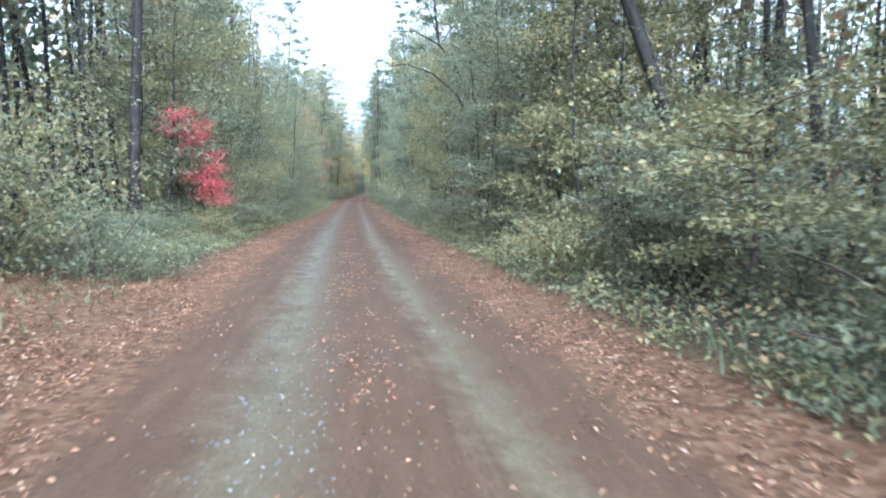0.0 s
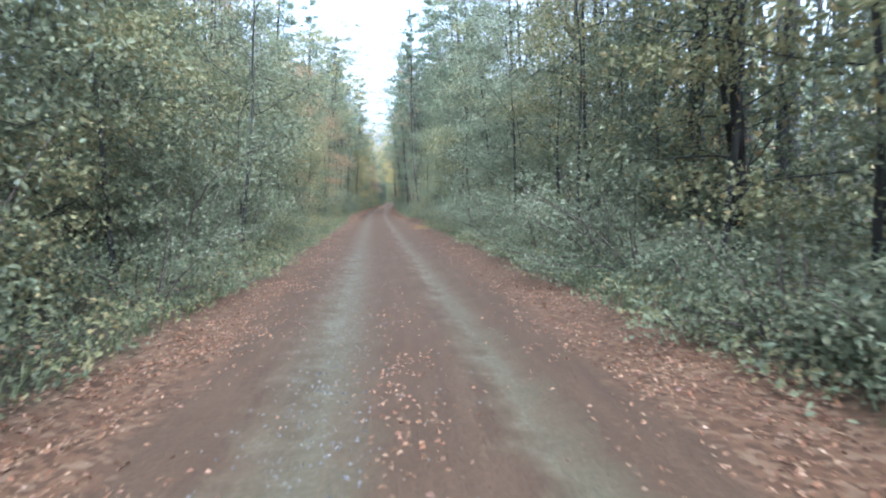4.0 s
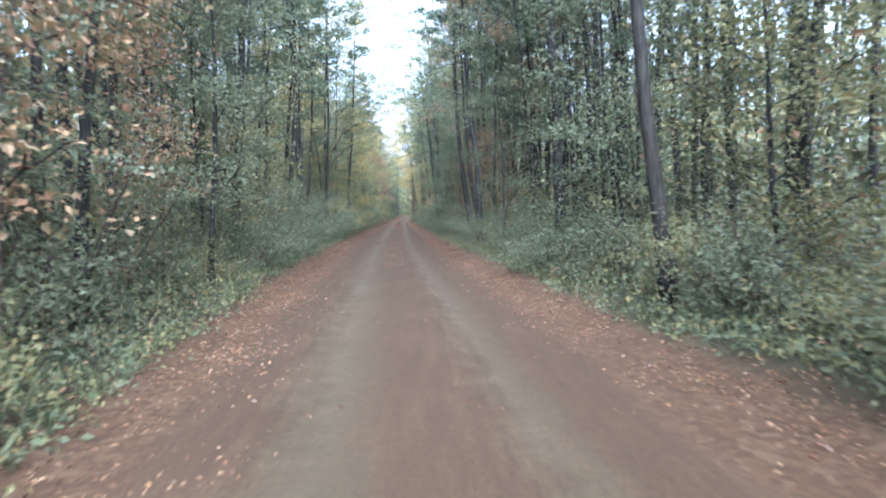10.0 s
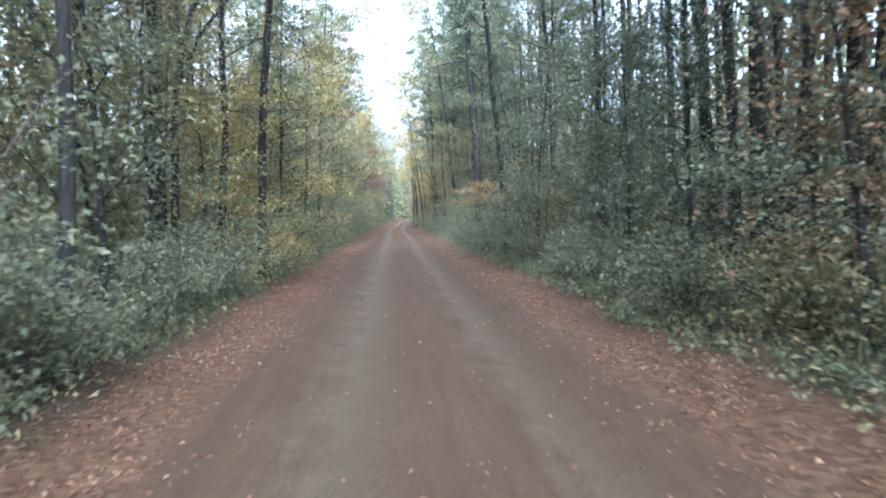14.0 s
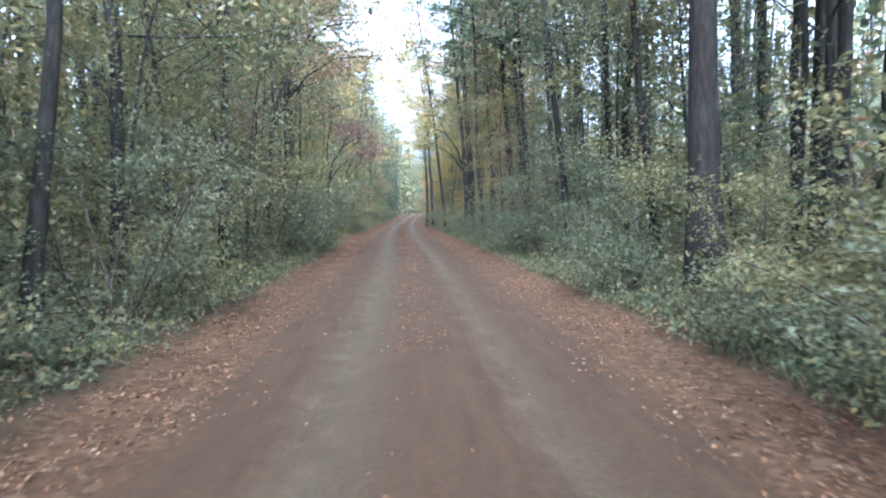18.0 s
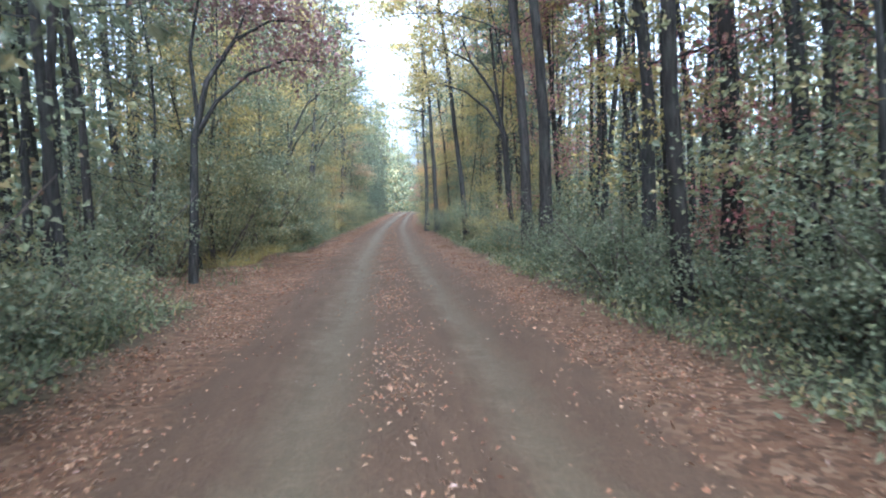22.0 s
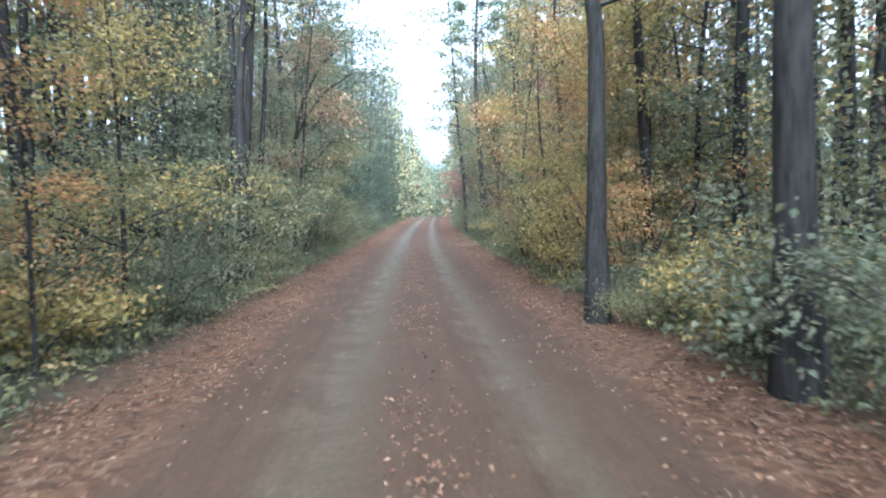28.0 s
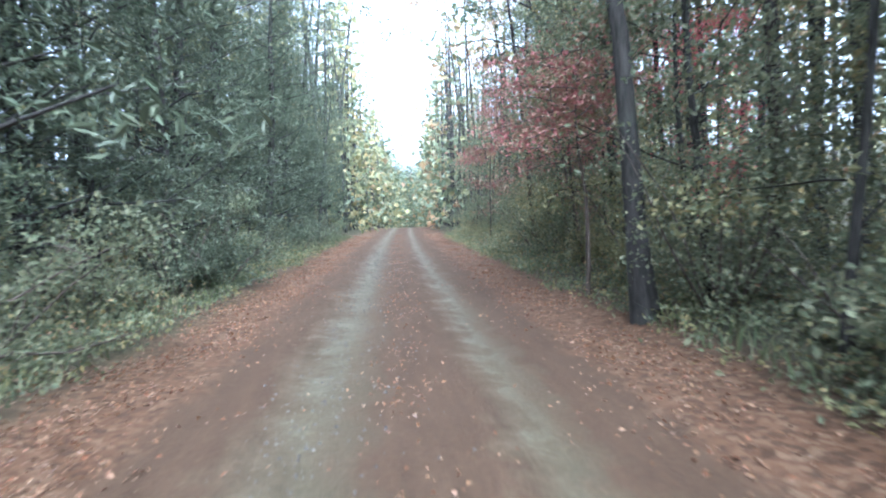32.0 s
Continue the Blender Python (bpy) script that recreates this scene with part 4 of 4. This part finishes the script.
def build_yellow_grass():
    """Yellowing tufts along the far side of the western clearing."""
    gr = np.random.default_rng(19)
    n = 5200
    y = gr.uniform(168, 184, n)
    u = -3.5 - 1.7 * gr.random(n) ** 1.4 - 0.5 * np.clip((176 - y) / 8, 0, 1)
    x = lane(y) + u
    root = np.stack([x, y, ground_height(x, y) - 0.02], -1)
    a = gr.uniform(0, 2 * np.pi, n)
    size = gr.uniform(0.14, 0.36, n)[:, None]
    way = np.stack([np.cos(a) * 0.55, np.sin(a) * 0.55, np.ones(n)], -1)
    across = np.stack([-np.sin(a), np.cos(a), np.zeros(n)], -1) * 0.011
    v = np.stack([root - across, root + across, root + way * size], 1).reshape(-1, 3)
    f = np.arange(3 * n).reshape(-1, 3)
    tagged(new("verge_grass", mesh_of("yellow_grass", v, f, LEAVES["yellow"])), "yellowing tufts of grass along a clearing", "grass", kind="stuff")


build_yellow_grass()


def build_undergrowth():
    """Low leafy plants, brambles and seedlings from the verge into the wood."""
    ur = np.random.default_rng(31)
    for key, count, low, high, tall, per, size in (("green", 9500, 2.7, 5.5, 0.6, 19, 0.082), ("olive", 9500, 2.7, 6.5, 0.8, 18, 0.085), ("rust", 3200, 2.9, 6.0, 0.7, 13, 0.07), ("olive", 6500, 5.2, 13.0, 3.0, 14, 0.17)):
        y = ur.uniform(-6, 255, count)
        side = np.where(ur.random(count) < 0.5, -1, 1)
        u = side * (low - 2.75 + verge(y, side) + (high - low) * ur.random(count) ** 1.3)
        bare = (u < 0) & (u > -6.5) & (((y > 161) & (y < 174)) | (y < 11)) & (ur.random(count) < 0.93)
        u, y = u[~bare], y[~bare]
        count = len(u)
        x = lane(y) + u
        z = ground_height(x, y)
        h = tall * ur.uniform(0.25, 1, count) * np.clip((np.abs(u) - verge(y, u) + 0.1) / 0.9, 0.25, 1)
        c = np.repeat(np.stack([x, y, z], -1), per, 0)
        up = np.repeat(h, per) * ur.random(count * per)
        c = c + np.stack([ur.normal(size=len(c)) * 0.2, ur.normal(size=len(c)) * 0.2, up + 0.02], -1)
        v, f = blades(ur, c, size, 0.6, 0.8)
        tagged(new("undergrowth", mesh_of("undergrowth", v, f, LEAVES[key])), f"low tangled {TONE_WORDS[key]} undergrowth along the forest floor", "undergrowth", kind="stuff")


build_undergrowth()


def build_thickets():
    """Tall tangled thickets under the trees behind the first shrubs."""
    tr = np.random.default_rng(47)
    for key, count in (("green", 1700), ("olive", 1300), ("dark", 100), ("rust", 260)):
        y = tr.uniform(-8, 262, count)
        side = np.where(tr.random(count) < 0.5, -1, 1)
        u = side * (5.2 + 5.2 * tr.random(count) ** 1.4)
        bare = (u < 0) & (u > -6.3) & (((y > 161) & (y < 174)) | (y < 9))
        u, y = u[~bare], y[~bare]
        x = lane(y) + u
        n = 46
        h = np.repeat(tr.uniform(0.8, 4.4, len(u)), n)
        root = np.repeat(np.stack([x, y, ground_height(x, y)], -1), n, 0)
        up = h * tr.random(len(h)) ** 0.8
        at = root + np.stack([tr.normal(size=len(h)) * 0.42, tr.normal(size=len(h)) * 0.42, up + 0.03], -1)
        v, f = blades(tr, at, 0.125, 0.62, 0.6)
        tagged(new("thicket", mesh_of("thicket", v, f, LEAVES[key])), f"tall tangled thickets of {TONE_WORDS[key]} leaves under the trees", "thicket", kind="stuff")


build_thickets()


def build_gravel():
    """Wet gravel washed into the western wheel track at both ends."""
    sr = np.random.default_rng(3)
    n = 8600
    y = np.where(sr.random(n) < 0.6, sr.uniform(-2, 46, n), sr.uniform(200, 245, n))
    keep = sr.random(n) < np.interp(y, [0, 28, 46, 200, 212, 245], [1, 0.8, 0.1, 0.1, 0.7, 0.7])
    y = y[keep]
    n = len(y)
    u = np.where(sr.random(n) < 0.9, -0.68, 0.05) + sr.normal(size=n) * 0.27
    x = lane(y) + u
    r = sr.uniform(0.007, 0.021, n)[:, None, None]
    corner = np.array([(1, 0, 0), (0, 1, 0), (-1, 0, 0), (0, -1, 0), (0, 0, 0.7), (0, 0, -0.7)])
    v = np.stack([x, y, ground_height(x, y) + 0.004], -1)[:, None] + corner * r * sr.uniform(0.7, 1.3, (n, 6, 1))
    face = np.array([(0, 1, 4), (1, 2, 4), (2, 3, 4), (3, 0, 4), (1, 0, 5), (2, 1, 5), (3, 2, 5), (0, 3, 5)])
    f = (np.arange(n)[:, None, None] * 6 + face).reshape(-1, 3)
    tagged(new("gravel", mesh_of("gravel", v.reshape(-1, 3), f, STONE)), "wet grey gravel washed into the wheel track", "gravel", kind="stuff")


def stone_material():
    m, nt, bsdf = material("wet_gravel")
    geo = nt.nodes.new("ShaderNodeNewGeometry")
    nt.links.new(ramp(nt, geo.outputs["Random Per Island"], [(0.0, (0.045, 0.038, 0.032)), (0.6, (0.09, 0.08, 0.07)), (1.0, (0.12, 0.11, 0.095))]), bsdf.inputs["Base Color"])
    bsdf.inputs["Roughness"].default_value = 0.6
    relief(nt, bsdf, grain(nt, 60.0, 3.0), 0.3, 0.004)
    return m


STONE = stone_material()
build_gravel()


def fallen_stick(x, y, length, turn, thick):
    sr = np.random.default_rng(int(y * 7))
    x = x + float(sway(y))
    line = limb_line(sr, (0, 0, 0), (1, 0, 0), length, 7, 0.0, 0.16)
    line[:, 2] = thick * 0.8
    side = limb_line(sr, line[4], (0.6, 0.8, 0.15), length * 0.3, 3, 0.0, 0.2)
    v, f = joined([tube(line, np.linspace(thick, thick * 0.4, len(line)), 6), tube(side, np.linspace(thick * 0.5, thick * 0.2, len(side)), 5)])
    ob = new("fallen_stick", mesh_of("fallen_stick", v, f, TWIG, True))
    ob.matrix_basis = pose(x, y, float(ground_height(np.array(x), np.array(y))), 0, 0, turn)
    tagged(ob, "short dead stick lying at the edge of the track", "stick", "fallen sticks")


for x, y, length, turn, thick in ((3.55, 70.8, 0.8, 172, 0.024), (-0.9, 106.0, 0.5, 20, 0.02), (2.6, 97.0, 0.6, 60, 0.018), (-3.0, 168.5, 0.9, 110, 0.02)):
    fallen_stick(x, y, length, turn, thick)
